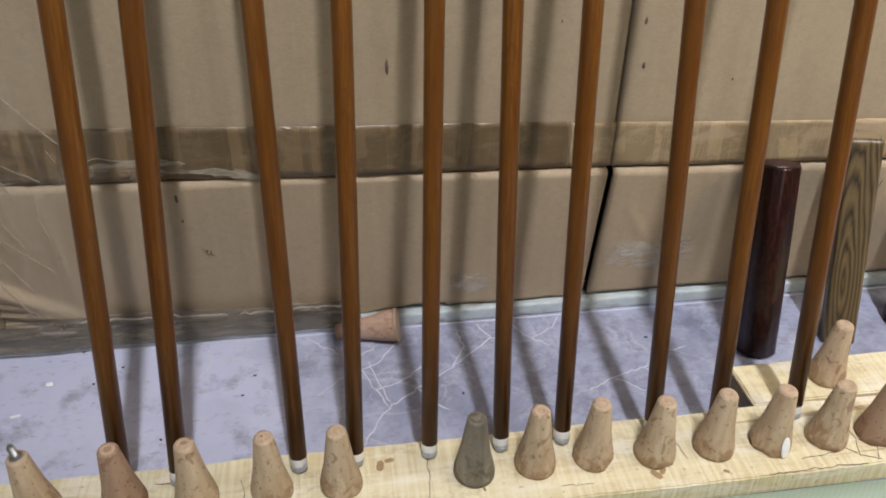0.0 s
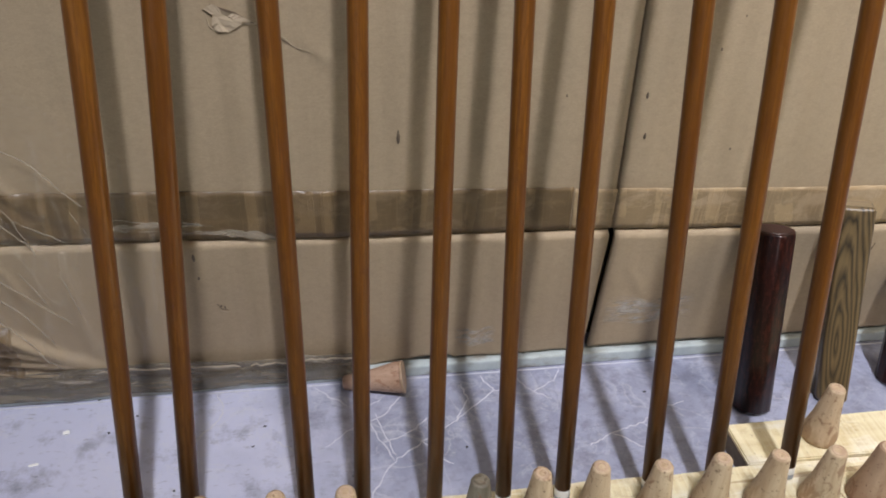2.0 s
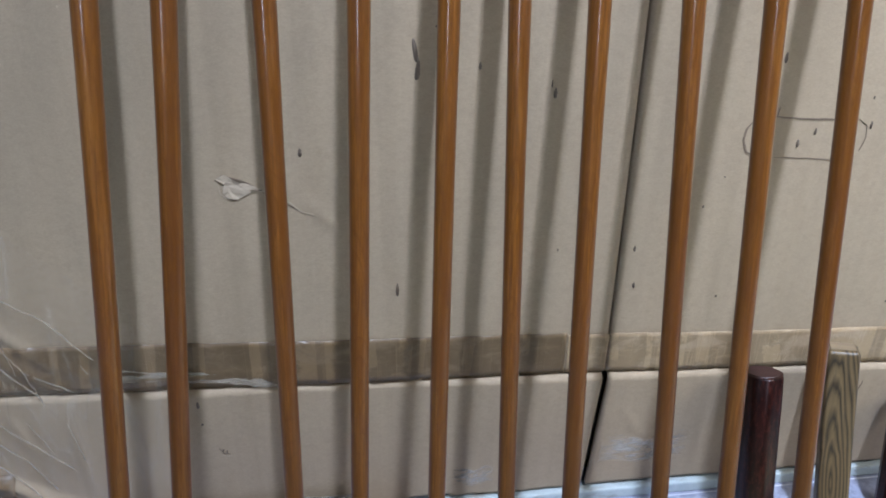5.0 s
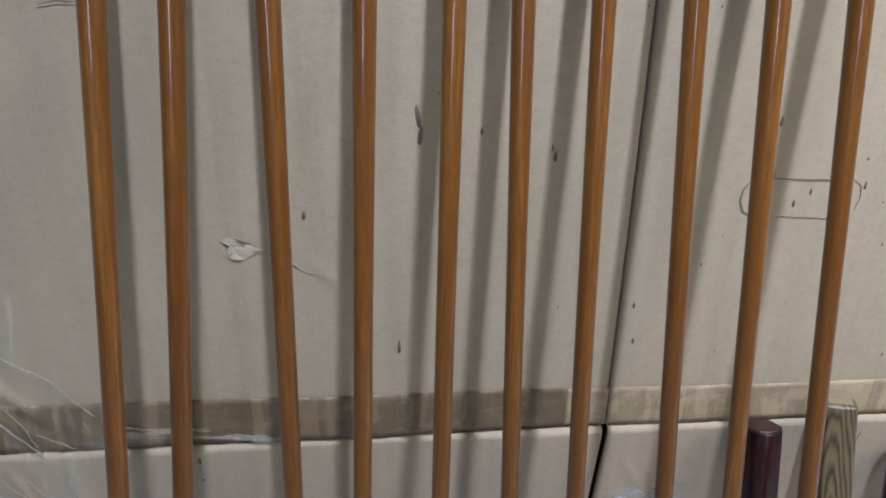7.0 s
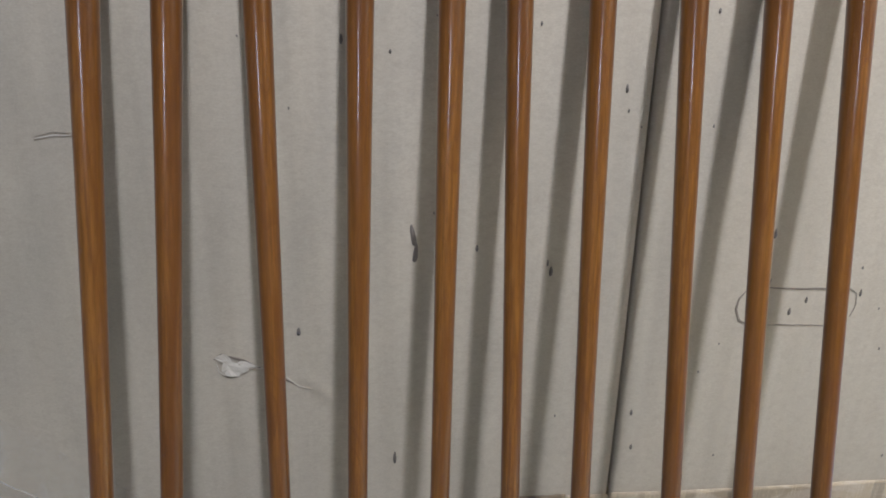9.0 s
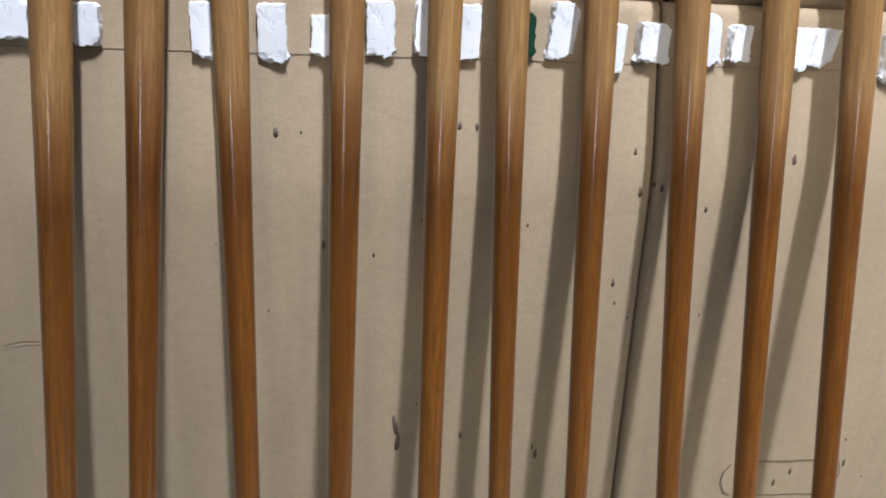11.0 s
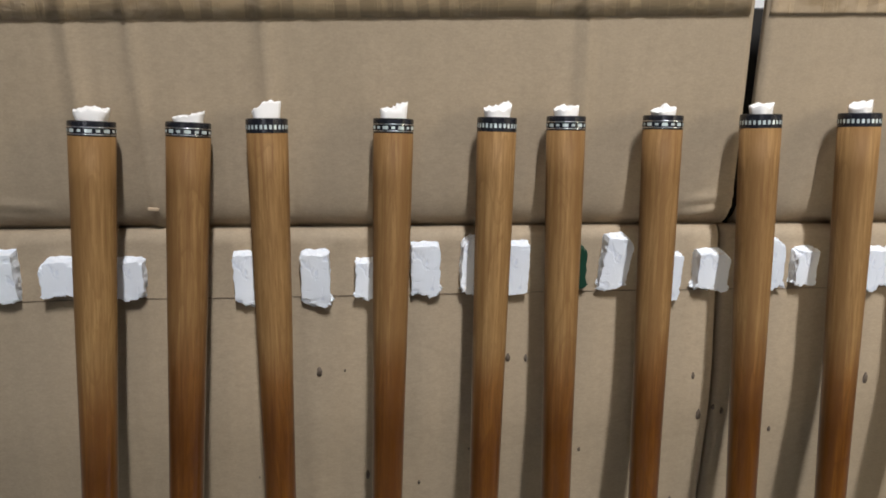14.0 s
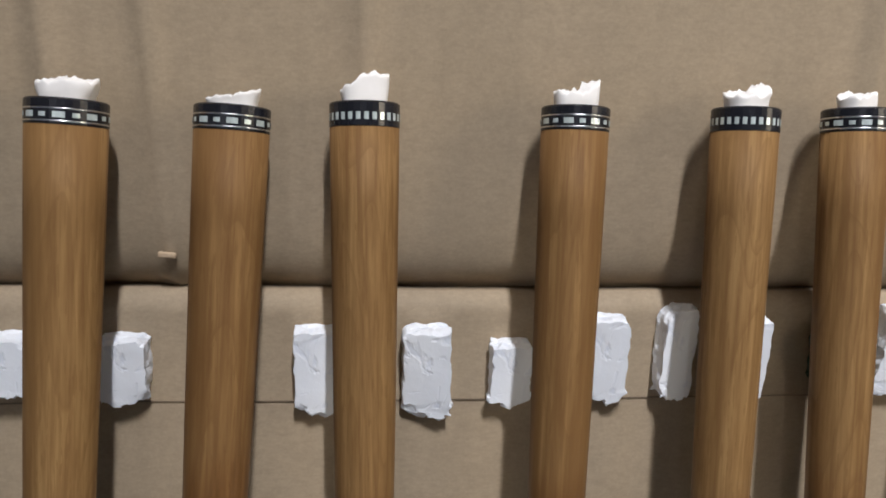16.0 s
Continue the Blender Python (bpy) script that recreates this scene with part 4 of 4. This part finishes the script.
for pts in ([(0.0810, 0.4890), (0.0810, 0.4540), (0.0780, 0.4260)], [(0.4100, 0.4620), (0.4140, 0.4470), (0.4070, 0.4290)], [(0.4140, 0.4460), (0.4320, 0.4350)], [(0.2160, 0.4860), (0.2220, 0.4560)], [(0.3610, 0.4330), (0.3940, 0.4360)], [(0.4430, 0.4560), (0.4620, 0.4620)], [(-0.1160, 0.4740), (-0.0970, 0.4720)], [(0.1740, 0.4330), (0.1990, 0.4320)], [(0.3980, 0.4420), (0.4080, 0.4300), (0.4220, 0.4250)], [(0.4200, 0.4520), (0.4260, 0.4380), (0.4180, 0.4240)], [(0.3300, 0.4230), (0.3900, 0.4235), (0.4100, 0.4225)], [(0.0500, 0.4240), (0.1000, 0.4230)], [(-0.0550, 0.4700), (-0.0500, 0.4480)], [(0.2700, 0.4700), (0.2760, 0.4440)]):
    part("crack", ribbon(rough_line([Vector((x, y, PLANK_TOP + 0.0002)) for x, y in pts], 0.004, 0.0009), 0.00045, (0, 0, 1), 0.0003), CRACK, plank)
for x, y, s in ((0.0460, 0.4690, 4), (0.0530, 0.4730, 3), (0.2470, 0.4340, 4), (0.2530, 0.4370, 3), (0.1190, 0.4380, 1.5), (0.3970, 0.4620, 2.5), (0.3000, 0.4300, 2), (0.0200, 0.4330, 1.5)):
    part("dirt_mark", lathe([(s / 1000, 0.0), (s / 1600, 0.0006)], 9, lambda a, z: 0.35 * math.sin(2 * a + x * 90)), SMUDGE, plank).matrix_basis = pose(x, y, PLANK_TOP, 0, 0, random.uniform(0, 180))

# Left end of the short board, its shade put into the wood colour.
END_SHADED = raw_wood("shaded_saw_face", (0.20, 0.15, 0.095), (0.11, 0.08, 0.05), 1.4)
block = thing("wooden_block", pose(0.3520, 0.5135, 0, 0, 0, 0.4), "short pale pine board lying behind the plank", "board")
part("board", rough_box(0.0, 0.34, -0.0225, 0.0225, 0.0, 0.0195, 24, 0.0008, 8), PINE, block)
part("end_face", box(-0.0015, 0.0, -0.0215, 0.0215, 0.001, 0.0185), END_SHADED, block, "sawn end with shade in its colour")

bm = bmesh.new()
bmesh.ops.create_grid(bm, x_segments=60, y_segments=24, size=1.0)
for v in bm.verts:
    x, y = v.co.x * 0.9 + 0.1, 0.10 + v.co.y * 0.3205
    v.co = Vector((x, y + 0.0018 * noise.noise(Vector((x * 22, 1, 0))), 0.0015 + 0.003 * abs(noise.noise(Vector((x * 9, y * 9, 0))))))
bmesh.ops.solidify(bm, geom=bm.faces[:], thickness=0.001)
solo("woven_mat", bm, SACK, "pale green woven plastic sack spread in front of the plank", "mat", smooth=True)

# ---- posts leaning on the cardboard ----
def leaning(base, top):
    d = Vector(top) - Vector(base)
    return Matrix.Translation(base) @ d.to_track_quat("Z", "Y").to_matrix().to_4x4(), d.length


m, long = leaning((0.3985, 0.5740, 0.0), (0.4000, 0.6205, 0.168))
red = thing("rosewood_post", m, "dark red polished rosewood turning blank leaning on the cardboard", "wood blank", "wood blanks")
body = part("body", lathe([(0.0168, 0.0), (0.0180, 0.0012), (0.0183, long - 0.0022), (0.0175, long - 0.0004), (0.0168, long)], 48, lambda a, z: 0.028 * math.cos(8 * a) + 0.012 * math.cos(3 * a + 1)), ROSEWOOD, red, smooth=True)
body.matrix_basis = pose(0, 0, 0, 0, 0, -6)
part("end_face", lathe([(0.0150, 0.0), (0.0146, 0.0006)], 28), raw_wood("rosewood_end", (0.045, 0.016, 0.018), (0.022, 0.008, 0.009), 3.0, 0.0, 0.4), red, "dull sawn end").matrix_basis = pose(0, 0, long, 0, 0, -6)

m, long = leaning((0.4810, 0.5770, 0.0), (0.4755, 0.625, 0.187))
striped = thing("striped_post", m @ pose(0, 0, 0, 0, 0, -34), "squared brown striped hardwood blank leaning on the cardboard", "wood blank", "wood blanks")
part("body", box(-0.0138, 0.0138, -0.0130, 0.0130, 0, long, 0.0040, 4), BOCOTE, striped)
part("end_face", box(-0.0102, 0.0102, -0.0095, 0.0095, long - 0.0002, long + 0.0006), raw_wood("striped_end", (0.30, 0.23, 0.14), (0.2, 0.15, 0.09), 2.0), striped, "pale sawn end")
part("crack", box(-0.0006, 0.0006, -0.0134, -0.0128, long - 0.03, long - 0.0005), CRACK, striped)

m, long = leaning((0.557, 0.590, 0.0), (0.566, 0.625, 0.12))
dark = thing("dark_post", m, "short dark wooden blank leaning on the cardboard", "wood blank", "wood blanks")
part("body", lathe([(0.016, 0.0), (0.0172, 0.0012), (0.0172, long - 0.0015), (0.0158, long)], 12), ROSEWOOD, dark)

# ---- cue shafts ----
CUE_LONG = 0.8170
RING = 0.0076


def collar_profile(r):
    return [(r * 0.985, CUE_LONG - RING), (r * 1.01, CUE_LONG - RING + 0.0003), (r * 1.012, CUE_LONG - 0.0005), (r * 0.96, CUE_LONG), (r * 0.72, CUE_LONG), (r * 0.68, CUE_LONG - 0.0012)]


def band(r, z0, z1):
    return lathe([(r * 0.99, z0), (r, z0 + 0.0001), (r, z1 - 0.0001), (r * 0.99, z1)], 36, caps=False)


def inlay_mesh(r, half, z0, z1):
    bm = bmesh.new()
    rows = []
    for k in range(4):
        a = half * (2 * k / 3 - 1)
        rows.append([bm.verts.new((r * math.cos(a), r * math.sin(a), z)) for z in (z0, z1)])
    for a, b in zip(rows, rows[1:]):
        bm.faces.new((a[0], b[0], b[1], a[1]))
    return mesh_of("inlay", bm, PEARL)


def cue(kind):
    ob = thing("cue_shaft", pose(0, 0, 0), "brown stained tapered cue shaft standing on its tip against cardboard", "cue shaft", "cue shafts")
    r = 0.0107
    taper = [(0.00625, 0.012), (0.00635, 0.12), (0.0065, 0.26), (0.0068, 0.40), (0.0077, 0.53), (0.0089, 0.65), (0.0099, 0.73), (0.0105, 0.785), (r, CUE_LONG - RING)]
    part("shaft", lathe(taper, 32), CUE_WOOD, ob, smooth=True)
    part("ferrule", lathe([(0.0061, 0.0055), (0.0063, 0.006), (0.0063, 0.0118), (0.0062, 0.012)], 24), FERRULE, ob, "white ferrule", smooth=True)
    part("tip", lathe([(0.0050, 0.0), (0.0060, 0.0008), (0.0062, 0.0055)], 24), TIP_GREY, ob, "grey tip", smooth=True)
    collar = part("collar", lathe(collar_profile(r), 36, caps=False), BLACK, ob, "black joint collar with pearl inlays")
    top = CUE_LONG
    if kind == "wide":
        for z in (top - 0.0031, top - 0.0066):
            part("silver_ring", band(r * 1.018, z - 0.00025, z + 0.00025), SILVER, collar, "silver ring", smooth=True)
        long_mesh = inlay_mesh(r * 1.02, math.radians(8.2), top - 0.0057, top - 0.0040)
        short_mesh = inlay_mesh(r * 1.02, math.radians(5.0), top - 0.0055, top - 0.0042)
        for k in range(16):
            o = new("inlay", long_mesh if k % 2 else short_mesh)
            o.parent = collar
            o.matrix_basis = pose(0, 0, 0, 0, 0, k * 22.5)
    else:
        dash = inlay_mesh(r * 1.02, math.radians(3.6), top - 0.0056, top - 0.0034)
        for k in range(28):
            o = new("inlay", dash)
            o.parent = collar
            o.matrix_basis = pose(0, 0, 0, 0, 0, k * 360 / 28)
    return ob


CUES = (  # tip x, tip y, joint x, joint y, collar, thickness
    (-0.1384, 0.4764, -0.0955, 0.6524, "wide", 1.07), (-0.0983, 0.4736, -0.0483, 0.6544, "wide", 1.05), (-0.0129, 0.4738, -0.0088, 0.6550, "dash", 1.0),
    (0.0282, 0.4735, 0.0570, 0.6536, "wide", 0.99), (0.0834, 0.4742, 0.1122, 0.6526, "dash", 0.98), (0.1379, 0.4738, 0.1500, 0.6531, "wide", 0.98),
    (0.1857, 0.4743, 0.2038, 0.6520, "wide", 1.0), (0.2582, 0.4744, 0.2587, 0.6500, "dash", 1.02), (0.3117, 0.4755, 0.3173, 0.6510, "dash", 1.04),
    (0.3759, 0.4755, 0.3730, 0.6510, "dash", 1.06))
JOINT_Z = 0.8155


def crumple(seed, wide, high):
    """A torn twist of tissue pushed into the joint's bore."""
    rng = random.Random(seed)
    bm = bmesh.new()
    n, rows = 28, []
    lean, turn, flat = rng.uniform(0.15, 0.6), rng.uniform(2.6, 5.0), rng.uniform(0.62, 0.8)
    peaks = [(rng.uniform(0, 2 * math.pi), rng.uniform(0.05, 0.36), rng.uniform(0.15, 0.4)) for _ in range(3)]
    rag = [rng.uniform(-0.10, 0.10) for _ in range(n)]

    def edge(a, t):
        """Where the folded wad's side lies at height share t."""
        c, s = math.cos(a), math.sin(a)
        r = wide * 0.88 * (abs(c) ** 3.2 + abs(s / flat) ** 3.2) ** (-1 / 3.2)
        r *= 1 + 0.10 * t + 0.07 * noise.noise(Vector((c * 1.4, s * 1.4, seed + 1.5 * t)))
        r = lerp(min(r, 0.0069), r, min(1.0, t * 2.5))
        return r * c, r * s

    for t, inset in ((-0.15, 1.0), (0.1, 1.0), (0.3, 1.0), (0.55, 1.0), (0.8, 1.0), (0.97, 0.99), (1.0, 0.93), (0.93, 0.80), (0.97, 0.62), (0.86, 0.45), (0.92, 0.2)):
        row = []
        for k in range(n):
            a = 2 * math.pi * k / n
            x, y = edge(a, max(0.0, t))
            top = high * (1 + lean * math.cos(a - turn) * inset + 0.24 * noise.noise(Vector((math.cos(a) * 3, math.sin(a) * 3, seed))) - 0.18 + rag[k] * max(0.0, t) + sum(g * math.exp(-(math.sin((a - c) / 2) / wd) ** 2) for c, g, wd in peaks))
            row.append(bm.verts.new((x * inset, y * inset, t * top)))
        rows.append(row)
    for a, b in zip(rows, rows[1:]):
        for k in range(n):
            bm.faces.new((a[k], a[(k + 1) % n], b[(k + 1) % n], b[k]))
    bm.faces.new(rows[-1])
    bm.faces.new(rows[0][::-1])
    return bm


PLUGS = ((0.0086, 0.0065), (0.0078, 0.0038), (0.0076, 0.0070), (0.0076, 0.0060), (0.0076, 0.0062), (0.0076, 0.0058), (0.0076, 0.0040), (0.0080, 0.0056), (0.0078, 0.0058), (0.0078, 0.0064))
first = {}
for k, (tx, ty, jx, jy, kind, thick) in enumerate(CUES):
    base = Vector((tx, ty, PLANK_TOP))
    d = (Vector((jx, jy, JOINT_Z)) - base).normalized()
    m = Matrix.Translation(base) @ d.to_track_quat("Z", "Y").to_matrix().to_4x4() @ pose(0, 0, 0, 0, 0, (k * 47) % 360) @ Matrix.Diagonal((thick, thick, 1, 1))
    if kind not in first:
        first[kind] = cue(kind)
        first[kind].matrix_basis = m
    else:
        copy_thing(first[kind], m).matrix_basis = m
    solo("tissue_plug", crumple(40 + k, *PLUGS[k]), TISSUE, "crumpled white tissue plug pushed into the joint", "tissue", "tissue plugs", m=m @ pose(0, 0, CUE_LONG, 0, 0, -(k * 47) % 360 + 6 * k), smooth=True)

# ---- turned wooden cones ----
CONE_H = 0.0575
CONE_LYING = raw_wood("stained_beech", (0.50, 0.35, 0.26), (0.34, 0.21, 0.14), 0.9, 0.95, 0.6, "z")


def cone(name_label, body_material, seed):
    rng = random.Random(seed)
    ob = thing("wooden_cone", pose(0, 0, 0), name_label, "cone", "turned cones")
    nick = [rng.uniform(0, 6.28) for _ in range(3)]

    def wob(a, z):
        w = 0.015 * math.sin(2 * a + nick[0])
        if z < 0.006:
            w -= sum(0.16 * math.exp(-((math.sin((a - c) / 2)) / 0.14) ** 2) for c in nick) * (1 - z / 0.006)
        return w

    part("body", lathe([(0.0140, 0.0), (0.0152, 0.0010), (0.0153, 0.0045), (0.0148, 0.0075), (0.0108, 0.0265), (0.0070, CONE_H - 0.0015), (0.0062, CONE_H)], 26, wob), body_material, ob, smooth=True)
    part("bore_rim", lathe([(0.0052, 0.0), (0.0048, 0.0006), (0.0030, 0.0006), (0.0026, 0.0001)], 18), CONE_GREY if body_material is CONE_GREY else CONE_TOP, ob, "cut end with a filled bore").matrix_basis = pose(0, 0, CONE_H - 0.0002)
    return ob


CONES = ((-0.1900, 0.4600, "b"), (-0.1330, 0.4590, "r"), (-0.0840, 0.4570, "b"), (-0.0320, 0.4560, "b"), (0.0170, 0.4550, "b"), (0.1140, 0.4540, "g"), (0.1600, 0.4550, "b"),
         (0.2050, 0.4560, "b"), (0.2520, 0.4520, "b"), (0.2990, 0.4530, "b"), (0.3440, 0.4510, "b"), (0.3900, 0.4500, "b"), (0.4310, 0.4490, "r"))
KIND = {"b": ("pale turned wooden cone with glue stains standing on the plank", CONE_WOOD), "r": ("reddish turned wooden cone with a bored top", CONE_RED),
        "g": ("grey weathered turned wooden cone standing on the plank", CONE_GREY)}
for k, (x, y, c) in enumerate(CONES):
    ob = cone(*KIND[c], k)
    ob.matrix_basis = pose(x, y, PLANK_TOP, 0, 0, 37 * k)
    if k == 0:
        tagged(ob, "pale turned wooden cone with a steel screw in its top")
        screw = part("screw", lathe([(0.0046, 0.0), (0.0046, 0.0008), (0.0022, 0.0014), (0.0019, 0.003), (0.0019, 0.010), (0.0010, 0.0125)], 14), STEEL, ob, "bright steel screw")
        screw.matrix_basis = pose(0, 0, CONE_H, 0, -6, 0)
        for j in range(5):
            part("thread", lathe([(0.0019, 0.0), (0.0026, 0.0004), (0.0019, 0.0008)], 12, caps=False), STEEL, screw).matrix_basis = pose(0, 0, 0.0032 + 0.0015 * j, 8, 0, 0)
    if k == 10:
        part("paint_dab", lathe([(0.0042, 0.0), (0.0036, 0.0005), (0.0016, 0.0007)], 16), WHITE, ob, "white paint dab").matrix_basis = pose(0, 0, 0, 0, 0, -37 * k) @ pose(0.0036, -0.0141, 0.0100, 78, 0, 14) @ Matrix.Diagonal((1.0, 2.3, 1.4, 1))
ob = cone("pale turned wooden cone standing on the short board", CONE_WOOD, 77)
ob.matrix_basis = pose(0.4270, 0.514, 0.0195, 0, 0, 20)
ob = cone("pale stained wooden cone lying on its side by the cardboard", CONE_LYING, 78)
part("base_rim", lathe([(0.0120, -0.0008), (0.0156, -0.0004), (0.0158, 0.0012), (0.0150, 0.0018)], 26, lambda a, z: 0.03 * math.sin(5 * a)), CONE_TOP, ob, "pale chipped rim")
ob.matrix_basis = pose(0.0745, 0.6320, 0.0156, 0, -98.8, -7)

# ---- veins and litter on the floor ----
random.seed(12)
VEINS = (
    ((0.0330, 0.5030), (0.0500, 0.5310), (0.0590, 0.5450), (0.0850, 0.5640), (0.1190, 0.5860), (0.1600, 0.6190), (0.1800, 0.6230)),
    ((0.0590, 0.5450), (0.0490, 0.5670), (0.0390, 0.5930), (0.0350, 0.6080)), ((0.0610, 0.5510), (0.0510, 0.5780), (0.0450, 0.6030)),
    ((0.2320, 0.5420), (0.2570, 0.5550), (0.2880, 0.5640), (0.3160, 0.5810), (0.3370, 0.5860)), ((0.2570, 0.5550), (0.2790, 0.5360)),
    ((0.1810, 0.6380), (0.1970, 0.6140), (0.2130, 0.6030)), ((-0.1000, 0.6430), (-0.0930, 0.6270), (-0.0950, 0.6100), (-0.1110, 0.5910), (-0.1270, 0.5550)),
    ((0.0390, 0.5930), (0.0560, 0.6020), (0.0720, 0.6240)), ((0.0350, 0.6080), (0.0520, 0.6200)), ((0.0490, 0.5670), (0.0700, 0.5720), (0.0930, 0.5920)), ((0.1190, 0.5860), (0.1330, 0.6120), (0.1300, 0.6330)),
    ((0.1600, 0.6190), (0.1500, 0.6420)), ((0.1970, 0.6140), (0.2200, 0.6270), (0.2300, 0.6430)), ((0.2880, 0.5640), (0.2990, 0.5420)), ((0.0850, 0.5640), (0.0990, 0.5430), (0.1090, 0.5360)), ((0.0330, 0.5030), (0.0200, 0.4960)),
    ((0.3160, 0.5810), (0.3210, 0.6060), (0.3350, 0.6270)), ((-0.0110, 0.6430), (0.0100, 0.6240), (0.0200, 0.6150)), ((-0.0010, 0.5670), (0.0190, 0.5830), (0.0290, 0.5940)), ((-0.0440, 0.5790), (-0.0200, 0.5610)))
for pts in VEINS:
    part("vein", ribbon(rough_line([Vector((x, y, 0.0)) for x, y in pts], 0.004, 0.0013), 0.0012, (0, 0, 1), 0.0002), VEIN, FLOOR_OB, "white vein")
part("tile_line", ribbon(rough_line([Vector((X0, 0.6455, 0)), Vector((X1, 0.6440, 0))], 0.02, 0.0004, (1,)), 0.0016, (0, 0, 1), 0.0003, False), VEIN, FLOOR_OB, "pale line between patterned tiles")


def bit(x, y, z, sx, sy, sz, material, label, cat, spin=0.0):
    bm = box(-sx / 2, sx / 2, -sy / 2, sy / 2, 0, sz, min(sx, sy, sz) * 0.25, 1)
    for v in bm.verts:
        v.co.x += random.uniform(-0.15, 0.15) * sx
        v.co.y += random.uniform(-0.15, 0.15) * sy
    solo("scrap", bm, material, label, cat, "scraps on the floor", m=pose(x, y, z, 0, 0, spin))


bit(-0.2270, 0.6090, 0, 0.005, 0.004, 0.0015, WHITE, "small white paper scrap on the floor", "scrap", 20)
bit(-0.2450, 0.5750, 0, 0.007, 0.002, 0.0008, WHITE, "thin white paper scrap on the floor", "scrap", 12)
for x, y in ((-0.1900, 0.6050), (-0.0540, 0.5980), (-0.0630, 0.5750), (-0.1690, 0.6230), (-0.2070, 0.6480), (-0.1240, 0.5340), (0.0230, 0.5330), (0.1230, 0.5530), (0.2230, 0.5720), (0.3040, 0.6020), (0.2450, 0.6330), (-0.0240, 0.6030)):
    bit(x, y, 0, random.uniform(0.0015, 0.0030), random.uniform(0.0010, 0.0020), 0.0008, GAP, "dark speck of dirt on the floor", "scrap", random.uniform(1.0930, 37.5470))
solo("wood_chip", box(-0.0030, 0.0030, -0.0008, 0.0008, -0.0010, 0.0010, 0.0006), raw_wood("chip_wood", (0.62, 0.48, 0.33), (0.5, 0.36, 0.22), 2.0), "small pale wood chip stuck on the cardboard", "wood chip", m=pose(-0.0740, upper_face(-0.074, 0.765) - 0.0009, 0.765, 0, 6, 0))
